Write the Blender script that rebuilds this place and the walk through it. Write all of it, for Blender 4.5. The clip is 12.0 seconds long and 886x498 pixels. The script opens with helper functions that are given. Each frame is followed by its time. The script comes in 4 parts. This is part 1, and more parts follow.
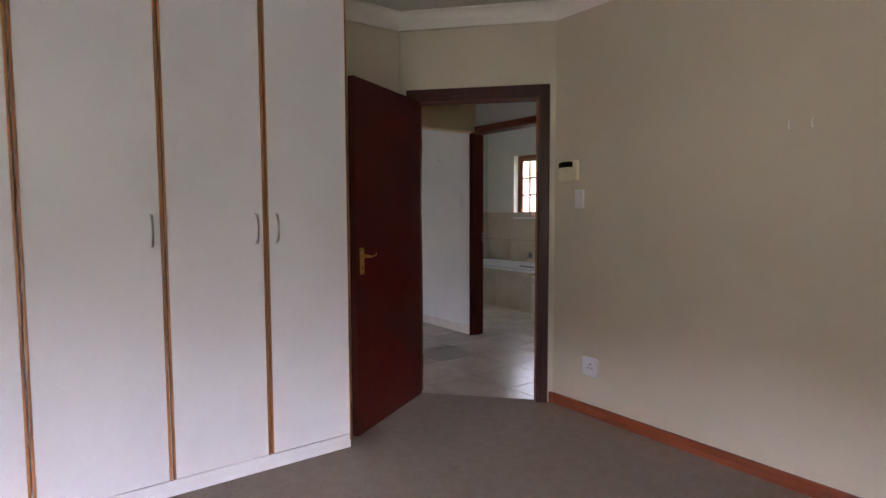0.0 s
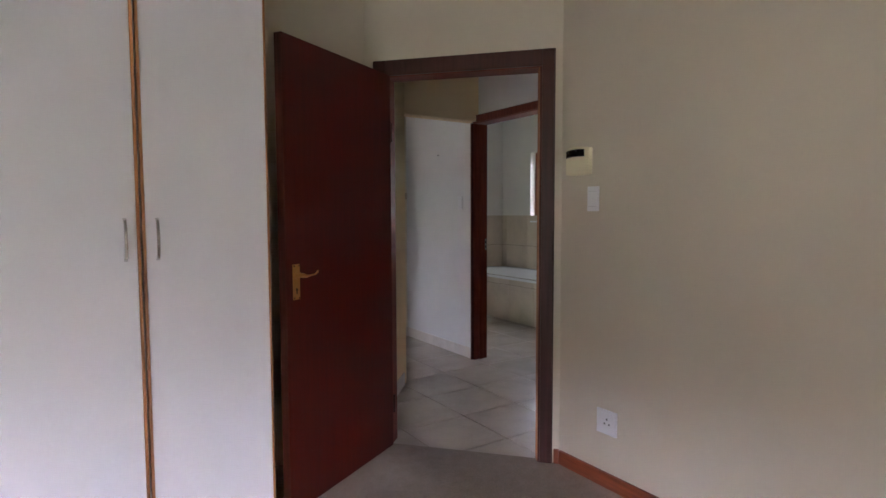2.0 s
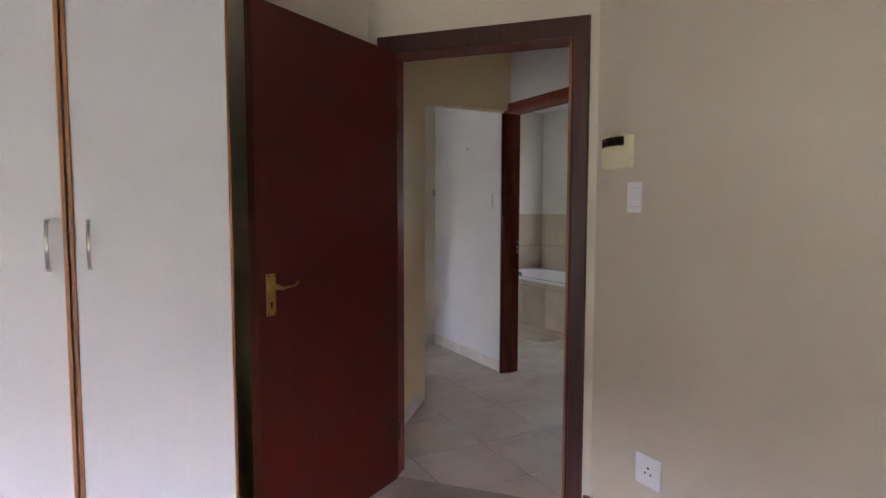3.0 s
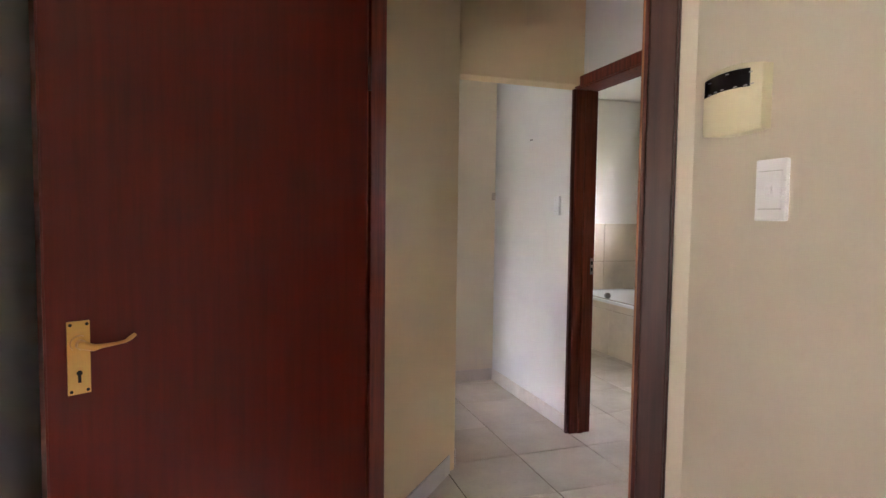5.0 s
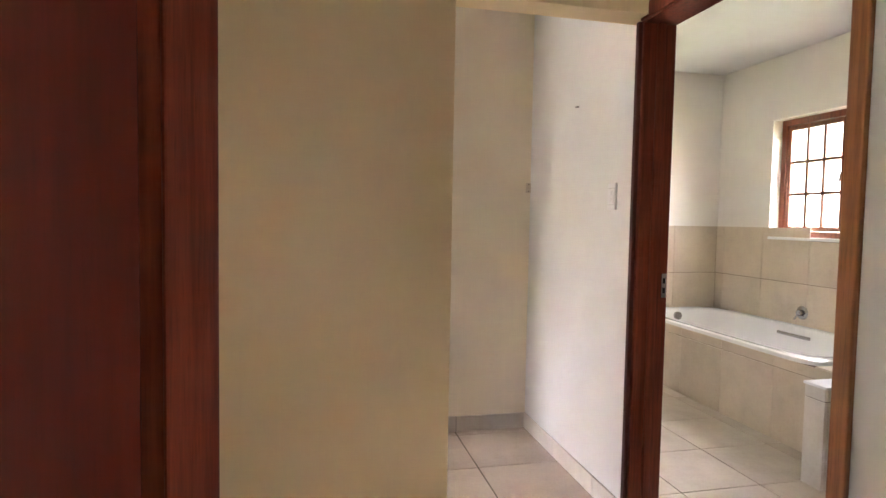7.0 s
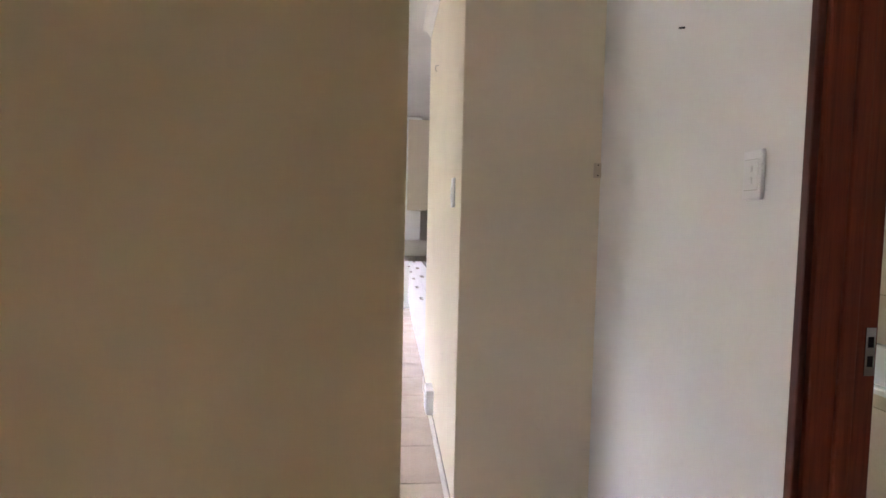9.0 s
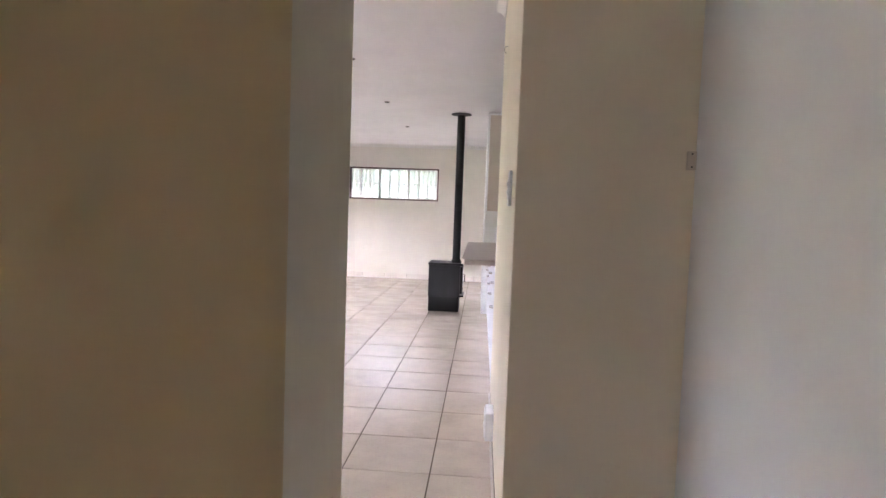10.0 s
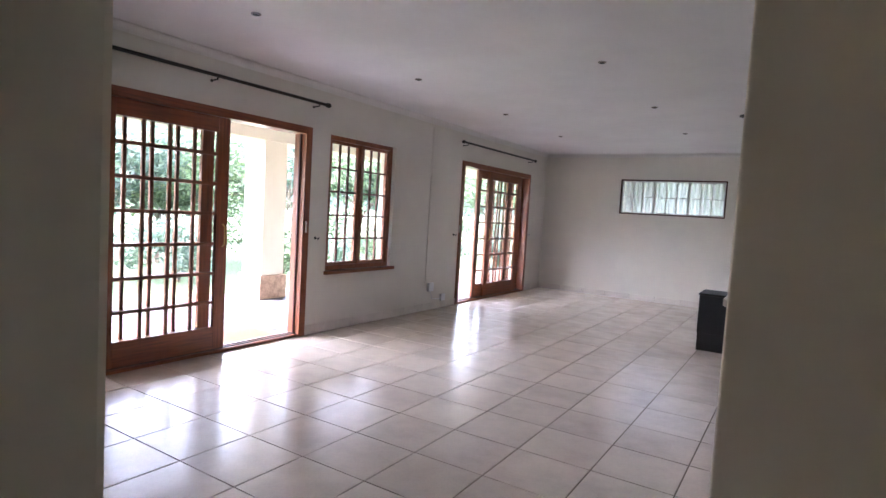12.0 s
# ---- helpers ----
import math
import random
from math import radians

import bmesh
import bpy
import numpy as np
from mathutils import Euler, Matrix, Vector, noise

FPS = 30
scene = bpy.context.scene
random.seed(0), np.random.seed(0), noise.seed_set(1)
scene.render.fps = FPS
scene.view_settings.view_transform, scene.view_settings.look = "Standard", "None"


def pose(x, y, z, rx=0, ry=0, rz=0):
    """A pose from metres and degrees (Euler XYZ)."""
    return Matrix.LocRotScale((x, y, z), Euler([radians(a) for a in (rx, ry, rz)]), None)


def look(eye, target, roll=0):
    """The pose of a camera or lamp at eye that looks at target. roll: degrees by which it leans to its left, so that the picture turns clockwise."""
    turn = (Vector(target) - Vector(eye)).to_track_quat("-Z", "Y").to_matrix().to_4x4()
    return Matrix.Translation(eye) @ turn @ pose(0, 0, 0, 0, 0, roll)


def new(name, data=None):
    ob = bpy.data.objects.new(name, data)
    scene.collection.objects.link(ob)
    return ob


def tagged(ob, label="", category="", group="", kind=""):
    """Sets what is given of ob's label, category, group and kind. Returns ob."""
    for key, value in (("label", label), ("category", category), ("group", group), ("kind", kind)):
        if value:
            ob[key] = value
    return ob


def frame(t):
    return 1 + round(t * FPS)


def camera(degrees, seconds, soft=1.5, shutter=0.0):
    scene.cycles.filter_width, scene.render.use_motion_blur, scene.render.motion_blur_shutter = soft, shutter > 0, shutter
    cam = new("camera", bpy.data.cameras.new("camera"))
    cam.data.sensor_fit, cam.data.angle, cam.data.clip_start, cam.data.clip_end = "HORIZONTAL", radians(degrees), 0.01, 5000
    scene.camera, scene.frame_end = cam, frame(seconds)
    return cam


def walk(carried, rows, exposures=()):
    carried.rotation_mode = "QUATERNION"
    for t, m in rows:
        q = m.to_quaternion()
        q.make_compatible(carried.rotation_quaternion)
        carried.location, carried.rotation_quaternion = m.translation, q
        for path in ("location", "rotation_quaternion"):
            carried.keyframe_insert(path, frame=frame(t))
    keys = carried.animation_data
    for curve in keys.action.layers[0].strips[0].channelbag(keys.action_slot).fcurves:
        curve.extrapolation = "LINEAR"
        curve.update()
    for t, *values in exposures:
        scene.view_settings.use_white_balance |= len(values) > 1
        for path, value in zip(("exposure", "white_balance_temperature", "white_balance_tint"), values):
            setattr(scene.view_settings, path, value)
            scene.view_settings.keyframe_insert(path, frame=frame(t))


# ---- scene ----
cam = camera(76.5, 12.0)
PATH = [
    (0, (-1.65, -2.957, 1.314), (-0.467, -1.351, 1.175), -0.2),
    (0.5, (-1.504, -2.812, 1.303), (-0.323, -1.203, 1.173), -0.0),
    (1, (-1.318, -2.68, 1.317), (-0.135, -1.074, 1.182), -0.1),
    (1.5, (-1.082, -2.565, 1.321), (0.073, -0.936, 1.193), -0.2),
    (2, (-0.915, -2.444, 1.317), (0.184, -0.778, 1.187), -0.2),
    (2.5, (-0.737, -2.289, 1.326), (0.297, -0.582, 1.198), -0.1),
    (2.7, (-0.664, -2.241, 1.332), (0.343, -0.519, 1.197), -0.0),
    (4.3, (-0.011, -1.7, 1.309), (0.704, 0.164, 1.197), 0.5),
    (4.5, (0.051, -1.616, 1.32), (0.745, 0.257, 1.207), 0.6),
    (5, (0.225, -1.423, 1.32), (0.856, 0.471, 1.207), 0.7),
    (5.5, (0.399, -1.234, 1.303), (0.96, 0.683, 1.193), 0.7),
    (6, (0.544, -1.01, 1.293), (1.05, 0.922, 1.182), 1.1),
    (6.5, (0.66, -0.766, 1.308), (1.141, 1.172, 1.196), 1.0),
    (7, (0.771, -0.511, 1.287), (1.212, 1.437, 1.183), 1.0),
    (7.5, (0.866, -0.234, 1.291), (1.253, 1.725, 1.183), 1.1),
    (7.7, (0.903, -0.116, 1.285), (1.265, 1.848, 1.177), 1.2),
    (9.5, (1.29, 0.68, 1.287), (1.355, 2.676, 1.169), 1.6),
    (10, (1.367, 0.86, 1.285), (1.234, 2.852, 1.165), 2.1),
    (10.5, (1.421, 1.024, 1.296), (1.028, 2.981, 1.17), 2.3),
    (11, (1.521, 1.164, 1.333), (0.818, 3.031, 1.192), 2.7),
    (11.5, (1.588, 1.279, 1.354), (0.65, 3.039, 1.203), 3.2),
    (12, (1.595, 1.407, 1.385), (0.527, 3.093, 1.254), 3.4),
]
EXPOSURES = [(0, 5.5, 5850, 28), (1, 5.52, 5830, 28), (2, 5.82, 5680, 27.5), (2.7, 6.05, 5650, 27.5), (4.5, 6.85, 5850, 28.5), (5.5, 7.22, 6050, 29.5), (6, 7.4, 6150, 29.5), (6.5, 7.45, 6400, 31), (7, 7.5, 6550, 30.5), (7.7, 7.3, 6500, 29.5), (9.5, 6.78, 6000, 28.5), (10.5, 6.4, 6000, 28.5), (11.5, 5.85, 5750, 27), (12, 5.6, 5650, 25)]
BATH_WATTS = 0.02
# exposure of the handheld camera: dim bedroom first, brighter in the passage
walk(cam, [(t, look(eye, target, roll)) for t, eye, target, roll in PATH], EXPOSURES)

# ---- world and light ----
world = bpy.data.worlds.new("world")
scene.world = world
world.use_nodes = True
wn = world.node_tree.nodes
sky = wn.new("ShaderNodeTexSky")
sky.sky_type = "NISHITA"
sky.sun_disc = False
sky.sun_elevation = radians(48)
sky.sun_rotation = radians(215)
sky.dust_density = 4.0
sky.air_density = 1.0
sky.ozone_density = 1.0
wn["Background"].inputs["Strength"].default_value = 0.15
veil = wn.new("ShaderNodeHueSaturation")      # thin cloud greys the blue
veil.inputs["Saturation"].default_value = 0.35
world.node_tree.links.new(sky.outputs["Color"], veil.inputs["Color"])
world.node_tree.links.new(veil.outputs["Color"], wn["Background"].inputs["Color"])

sun = new("sun", bpy.data.lights.new("sun", "SUN"))
sun.data.energy = 0.6
sun.data.angle = radians(14)
sun.data.color = (1.0, 0.95, 0.88)
sun.matrix_world = look((-6, -5, 8), (0, 0, 0))


def window_light(name, eye, target, w, h, watts, color, spread=180):
    """Skylight that comes in by a window opening."""
    ob = new(name, bpy.data.lights.new(name, "AREA"))
    ob.data.shape = "RECTANGLE"
    ob.data.size, ob.data.size_y = w, h
    ob.data.energy = watts
    ob.data.color = color
    ob.data.spread = radians(spread)
    ob.matrix_world = look(eye, target)
    return ob


# ---- materials ----
def make_mat(name, color, rough=0.6, metal=0.0, coat=0.0):
    m = bpy.data.materials.new(name)
    m.use_nodes = True
    b = m.node_tree.nodes["Principled BSDF"]
    b.inputs["Base Color"].default_value = (*color, 1)
    b.inputs["Roughness"].default_value = rough
    b.inputs["Metallic"].default_value = metal
    b.inputs["Coat Weight"].default_value = coat
    return m


def noise_node(m, scale, detail=4, coords="Object", stretch=(1, 1, 1), rough=0.5):
    n = m.node_tree.nodes
    tc = n.new("ShaderNodeTexCoord")
    mp = n.new("ShaderNodeMapping")
    mp.inputs["Scale"].default_value = stretch
    t = n.new("ShaderNodeTexNoise")
    t.inputs["Scale"].default_value = scale
    t.inputs["Detail"].default_value = detail
    t.inputs["Roughness"].default_value = rough
    m.node_tree.links.new(tc.outputs[coords], mp.inputs["Vector"])
    m.node_tree.links.new(mp.outputs["Vector"], t.inputs["Vector"])
    return t


def ramp_node(m, src, stops):
    r = m.node_tree.nodes.new("ShaderNodeValToRGB")
    el = r.color_ramp.elements
    while len(el) < len(stops):
        el.new(0.5)
    for e, (p, c) in zip(el, stops):
        e.position, e.color = p, (*c, 1) if len(c) == 3 else c
    m.node_tree.links.new(src, r.inputs["Fac"])
    return r


def blend(m, a, b, fac, mode="MULTIPLY"):
    x = m.node_tree.nodes.new("ShaderNodeMix")
    x.data_type, x.blend_type = "RGBA", mode
    x.inputs["Factor"].default_value = fac
    m.node_tree.links.new(a, x.inputs["A"])
    m.node_tree.links.new(b, x.inputs["B"])
    return x.outputs["Result"]


def bump(m, src, strength, dist):
    b = m.node_tree.nodes.new("ShaderNodeBump")
    b.inputs["Strength"].default_value, b.inputs["Distance"].default_value = strength, dist
    m.node_tree.links.new(src, b.inputs["Height"])
    m.node_tree.links.new(b.outputs["Normal"], m.node_tree.nodes["Principled BSDF"].inputs["Normal"])


def set_color(m, out):
    m.node_tree.links.new(out, m.node_tree.nodes["Principled BSDF"].inputs["Base Color"])


def set_rough(m, src, lo, hi):
    r = ramp_node(m, src, [(0.3, (lo, lo, lo)), (0.7, (hi, hi, hi))])
    m.node_tree.links.new(r.outputs["Color"], m.node_tree.nodes["Principled BSDF"].inputs["Roughness"])


def shade(c, k):
    return tuple(min(1, v * k) for v in c)


def plaster(name, c, rough=0.55):
    """Painted plaster: faint roller stipple, slow patchiness, a few scuffs."""
    m = make_mat(name, c, rough)
    big = noise_node(m, 1.3, 5, rough=0.6)
    fine = noise_node(m, 220, 3)
    scuff = noise_node(m, 9, 6, rough=0.75)
    a = ramp_node(m, big.outputs["Fac"], [(0.3, shade(c, 0.93)), (0.72, shade(c, 1.03))])
    b = ramp_node(m, scuff.outputs["Fac"], [(0.22, (0.86, 0.84, 0.80)), (0.36, (1, 1, 1))])
    set_color(m, blend(m, a.outputs["Color"], b.outputs["Color"], 0.55))
    add = m.node_tree.nodes.new("ShaderNodeMath")
    add.operation = "MULTIPLY_ADD"
    m.node_tree.links.new(scuff.outputs["Fac"], add.inputs[0])
    add.inputs[1].default_value = 1.6
    m.node_tree.links.new(fine.outputs["Fac"], add.inputs[2])
    bump(m, add.outputs[0], 0.06, 0.001)
    return m


def timber(name, c, rough=0.35, along="z", coat=0.3, streak=1.0, contrast=1.0):
    """Varnished hardwood with grain along one axis."""
    m = make_mat(name, c, rough, coat=coat)
    m.node_tree.nodes["Principled BSDF"].inputs["Coat Roughness"].default_value = 0.25
    st = {"z": (26, 26, 1.1), "y": (26, 1.1, 26), "x": (1.1, 26, 26)}[along]
    g = noise_node(m, 2.2, 8, stretch=st, rough=0.65)
    pores = noise_node(m, 14, 3, stretch=st)
    slow = noise_node(m, 1.7, 3)
    a = ramp_node(m, g.outputs["Fac"], [(0.28, shade(c, 1 - 0.45 * contrast)), (0.5, c), (0.75, shade(c, 1 + 0.45 * contrast))])
    b = ramp_node(m, slow.outputs["Fac"], [(0.3, (0.8, 0.78, 0.76)), (0.7, (1, 1, 1))])
    p = ramp_node(m, pores.outputs["Fac"], [(0.3, (0.6, 0.55, 0.5)), (0.42, (1, 1, 1))])
    o = blend(m, a.outputs["Color"], b.outputs["Color"], 0.7 * streak)
    set_color(m, blend(m, o, p.outputs["Color"], 0.5 * streak))
    set_rough(m, slow.outputs["Fac"], rough * 0.85, rough * 1.3)
    bump(m, g.outputs["Fac"], 0.10, 0.001)
    return m


def glazed(name, c, rough=0.16):
    """Glazed ceramic tile with cloudy, sandy mottling; every piece a little different."""
    m = make_mat(name, c, rough)
    big = noise_node(m, 3.2, 6, rough=0.62)
    speck = noise_node(m, 60, 4, rough=0.7)
    info = m.node_tree.nodes.new("ShaderNodeObjectInfo")
    vec = m.node_tree.nodes.new("ShaderNodeVectorMath")
    vec.operation = "MULTIPLY_ADD"
    comb = m.node_tree.nodes.new("ShaderNodeCombineXYZ")
    for k in ("X", "Y", "Z"):
        m.node_tree.links.new(info.outputs["Random"], comb.inputs[k])
    vec.inputs[1].default_value = (37, 53, 11)
    m.node_tree.links.new(comb.outputs[0], vec.inputs[0])
    mp = [n for n in m.node_tree.nodes if n.type == "MAPPING"][0]
    tc = [n for n in m.node_tree.nodes if n.type == "TEX_COORD"][0]
    m.node_tree.links.new(tc.outputs["Object"], vec.inputs[2])
    m.node_tree.links.new(vec.outputs[0], mp.inputs["Vector"])
    a = ramp_node(m, big.outputs["Fac"], [(0.3, shade(c, 0.86)), (0.52, c), (0.75, shade(c, 1.1))])
    s = ramp_node(m, speck.outputs["Fac"], [(0.3, (0.88, 0.84, 0.8)), (0.5, (1, 1, 1))])
    r = ramp_node(m, info.outputs["Random"], [(0.0, (0.93, 0.92, 0.91)), (1.0, (1, 1, 1))])
    o = blend(m, a.outputs["Color"], s.outputs["Color"], 0.5)
    set_color(m, blend(m, o, r.outputs["Color"], 1.0))
    set_rough(m, big.outputs["Fac"], rough * 0.9, rough * 1.18)
    bump(m, big.outputs["Fac"], 0.05, 0.003)
    return m


def rough_stuff(name, c, scale, lo=0.7, hi=1.25, rough=0.9, depth=0.01, strength=0.6):
    m = make_mat(name, c, rough)
    big = noise_node(m, scale * 0.06, 4)
    fine = noise_node(m, scale, 5, rough=0.7)
    a = ramp_node(m, fine.outputs["Fac"], [(0.3, shade(c, lo)), (0.7, shade(c, hi))])
    b = ramp_node(m, big.outputs["Fac"], [(0.3, (0.85, 0.84, 0.82)), (0.7, (1, 1, 1))])
    set_color(m, blend(m, a.outputs["Color"], b.outputs["Color"], 0.8))
    bump(m, fine.outputs["Fac"], strength, depth)
    return m


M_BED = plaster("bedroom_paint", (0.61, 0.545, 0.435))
M_TAN = plaster("tan_cream_plaster", (0.88, 0.70, 0.42))
M_PASS = plaster("pale_cream_plaster", (0.83, 0.75, 0.595))
M_WHITE = plaster("white_paint", (0.82, 0.82, 0.81))
M_LIVING = plaster("living_room_paint", (0.73, 0.69, 0.61))
M_BATH = plaster("bathroom_paint", (0.83, 0.795, 0.72))
M_CEIL = plaster("ceiling_paint", (0.80, 0.78, 0.77), 0.7)
# ceiling paint darkened so less light bounces onto the upper bedroom walls
M_CEIL_DIM = plaster("dimmed_ceiling_paint", (0.50, 0.475, 0.44), 0.7)
M_EXT = plaster("veranda_paint", (0.66, 0.60, 0.48))
M_CORNICE = make_mat("cornice_paint", (0.74, 0.715, 0.675), 0.6)
M_ARCH = timber("architrave_stain", (0.060, 0.020, 0.0145), 0.44, coat=0.08, streak=0.7, contrast=0.7)
M_ARCH.node_tree.nodes["Principled BSDF"].inputs["Specular IOR Level"].default_value = 0.32
M_LEAF = timber("mahogany_veneer", (0.075, 0.0074, 0.0032), 0.42, streak=0.5, contrast=0.45)
M_LEAF.node_tree.nodes["Principled BSDF"].inputs["Specular IOR Level"].default_value = 0.3
M_LEAF.node_tree.nodes["Principled BSDF"].inputs["Coat Weight"].default_value = 0.12
M_FRAME = timber("dark_hardwood", (0.085, 0.021, 0.013), 0.40)
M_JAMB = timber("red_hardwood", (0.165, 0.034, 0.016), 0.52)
for m in (M_FRAME, M_JAMB):
    m.node_tree.nodes["Principled BSDF"].inputs["Specular IOR Level"].default_value = 0.25
    m.node_tree.nodes["Principled BSDF"].inputs["Coat Weight"].default_value = 0.1
M_MERANTI = timber("meranti_z", (0.27, 0.078, 0.026), 0.40)
M_MERANTI_Y = timber("meranti_y", (0.27, 0.078, 0.026), 0.40, "y")
# jamb wood brightened to orange: the light on these faces is in the colour
M_JAMB_LIT = timber("lit_red_hardwood", (0.36, 0.14, 0.052), 0.40)
M_SKIRT = timber("skirting_wood_y", (0.24, 0.060, 0.022), 0.4, "y")
M_TRIM = timber("wardrobe_edge_wood", (0.36, 0.15, 0.045), 0.4)
M_TILE = glazed("cream_floor_tile", (0.67, 0.585, 0.49), 0.225)
M_TILE.node_tree.nodes["Principled BSDF"].inputs["Specular IOR Level"].default_value = 0.33
M_SKTILE = glazed("skirting_tile", (0.72, 0.67, 0.60), 0.38)
M_BTILE = glazed("sandy_wall_tile", (0.62, 0.52, 0.385), 0.36)
M_GROUT = rough_stuff("grout", (0.12, 0.085, 0.06), 90, depth=0.001)
M_BGROUT = rough_stuff("tile_joint", (0.15, 0.11, 0.075), 90, depth=0.001)
M_CARPET = rough_stuff("carpet_pile", (0.36, 0.295, 0.24), 260, 0.62, 1.3, 0.97, 0.006, 0.8)
M_MELAMINE = plaster("melamine_board", (0.68, 0.68, 0.715), 0.42)
M_WPLASTIC = make_mat("white_plastic", (0.82, 0.82, 0.84), 0.28)
M_CREAMPL = make_mat("cream_plastic", (0.74, 0.68, 0.47), 0.35)
M_BLACKPL = make_mat("black_plastic", (0.012, 0.011, 0.012), 0.25)
M_DARK = make_mat("dark_hole", (0.01, 0.01, 0.01), 0.8)
M_INK = make_mat("grey_print", (0.4, 0.4, 0.38), 0.6)
M_BRASS = make_mat("polished_brass", (0.60, 0.41, 0.14), 0.3, 1.0)
M_CHROME = make_mat("satin_chrome", (0.62, 0.62, 0.62), 0.25, 1.0)
# same chrome with its colour darkened to hold down bright reflections
M_CHROME_D = make_mat("dimmed_chrome", (0.38, 0.37, 0.36), 0.2, 1.0)
M_STEEL = rough_stuff("stove_steel", (0.018, 0.018, 0.019), 130, 0.8, 1.3, 0.5, 0.001, 0.2)
M_STEEL.node_tree.nodes["Principled BSDF"].inputs["Specular IOR Level"].default_value = 0.2
M_IRON = make_mat("black_iron", (0.022, 0.019, 0.018), 0.45, 0.3)
M_ENAMEL = make_mat("bath_acrylic", (0.86, 0.86, 0.85), 0.12, coat=0.5)
M_STONE = rough_stuff("base_stone", (0.36, 0.25, 0.17), 14, 0.6, 1.3, 0.85, 0.02)
M_SLATE = rough_stuff("slate_paving", (0.085, 0.08, 0.09), 20, 0.7, 1.3, 0.6, 0.004, 0.3)
M_MAT = rough_stuff("coir_mat", (0.30, 0.17, 0.08), 300, 0.6, 1.3, 0.95, 0.01)
M_GRASS = rough_stuff("lawn", (0.055, 0.085, 0.032), 30, 0.6, 1.4, 0.95, 0.05)
M_BARK = rough_stuff("bark", (0.16, 0.12, 0.09), 25, 0.6, 1.3, 0.9, 0.02)
M_WORKTOP = rough_stuff("worktop_laminate", (0.60, 0.53, 0.45), 120, 0.85, 1.15, 0.35, 0.0004, 0.1)
M_BEIGE = make_mat("beige_cupboard", (0.60, 0.52, 0.42), 0.45)

M_GLASS = make_mat("window_glass", (1, 1, 1), 0.0)
M_GLASS.node_tree.nodes["Principled BSDF"].inputs["Transmission Weight"].default_value = 1.0
M_GLASS.node_tree.nodes["Principled BSDF"].inputs["IOR"].default_value = 1.05
M_FROST = make_mat("obscure_glass", (0.98, 0.97, 0.88), 0.22)
M_FROST.node_tree.nodes["Principled BSDF"].inputs["Transmission Weight"].default_value = 1.0
M_FROST.node_tree.nodes["Principled BSDF"].inputs["IOR"].default_value = 1.2


def leaf_mat(name, c):
    m = make_mat(name, c, 0.55)
    g = m.node_tree.nodes.new("ShaderNodeNewGeometry")
    r = ramp_node(m, g.outputs["Random Per Island"], [(0, shade(c, 0.55)), (0.5, c), (1, (c[0] * 1.6, c[1] * 1.35, c[2] * 1.15))])
    set_color(m, r.outputs["Color"])
    n, k = m.node_tree.nodes, m.node_tree.links
    thin = n.new("ShaderNodeBsdfTranslucent")
    mix = n.new("ShaderNodeMixShader")
    mix.inputs["Fac"].default_value = 0.45
    k.new(r.outputs["Color"], thin.inputs["Color"])
    k.new(n["Principled BSDF"].outputs[0], mix.inputs[1])
    k.new(thin.outputs[0], mix.inputs[2])
    k.new(mix.outputs[0], n["Material Output"].inputs["Surface"])
    return m


M_FOLIAGE = leaf_mat("foliage", (0.062, 0.10, 0.046))
M_FOLIAGE_B = leaf_mat("foliage_blue", (0.056, 0.092, 0.064))


# ---- mesh helpers ----
def box(bm, x0, x1, y0, y1, z0, z1, m=None, bev=0.0):
    """An axis-aligned block, its edges eased by bev, moved by the pose m."""
    vs = [bm.verts.new((x, y, z)) for x in (x0, x1) for y in (y0, y1) for z in (z0, z1)]
    fs = [bm.faces.new([vs[i] for i in q]) for q in ((0, 1, 3, 2), (4, 6, 7, 5), (0, 4, 5, 1), (2, 3, 7, 6), (0, 2, 6, 4), (1, 5, 7, 3))]
    if bev:
        es = list({e for f in fs for e in f.edges})
        out = bmesh.ops.bevel(bm, geom=es, offset=bev, segments=2, profile=0.6, affect="EDGES")
        vs = list({v for f in out["faces"] for v in f.verts} | {v for v in vs if v.is_valid})
    if m is not None:
        bmesh.ops.transform(bm, matrix=m, verts=[v for v in vs if v.is_valid])
    return bm


def prism(bm, pts, z0, z1):
    """An upright block over a plan outline."""
    area = sum(a[0] * b[1] - b[0] * a[1] for a, b in zip(pts, pts[1:] + pts[:1]))
    if area < 0:
        pts = pts[::-1]
    lo = [bm.verts.new((x, y, z0)) for x, y in pts]
    hi = [bm.verts.new((x, y, z1)) for x, y in pts]
    bm.faces.new(lo[::-1])
    bm.faces.new(hi)
    for i in range(len(pts)):
        j = (i + 1) % len(pts)
        bm.faces.new((lo[i], lo[j], hi[j], hi[i]))
    return bm


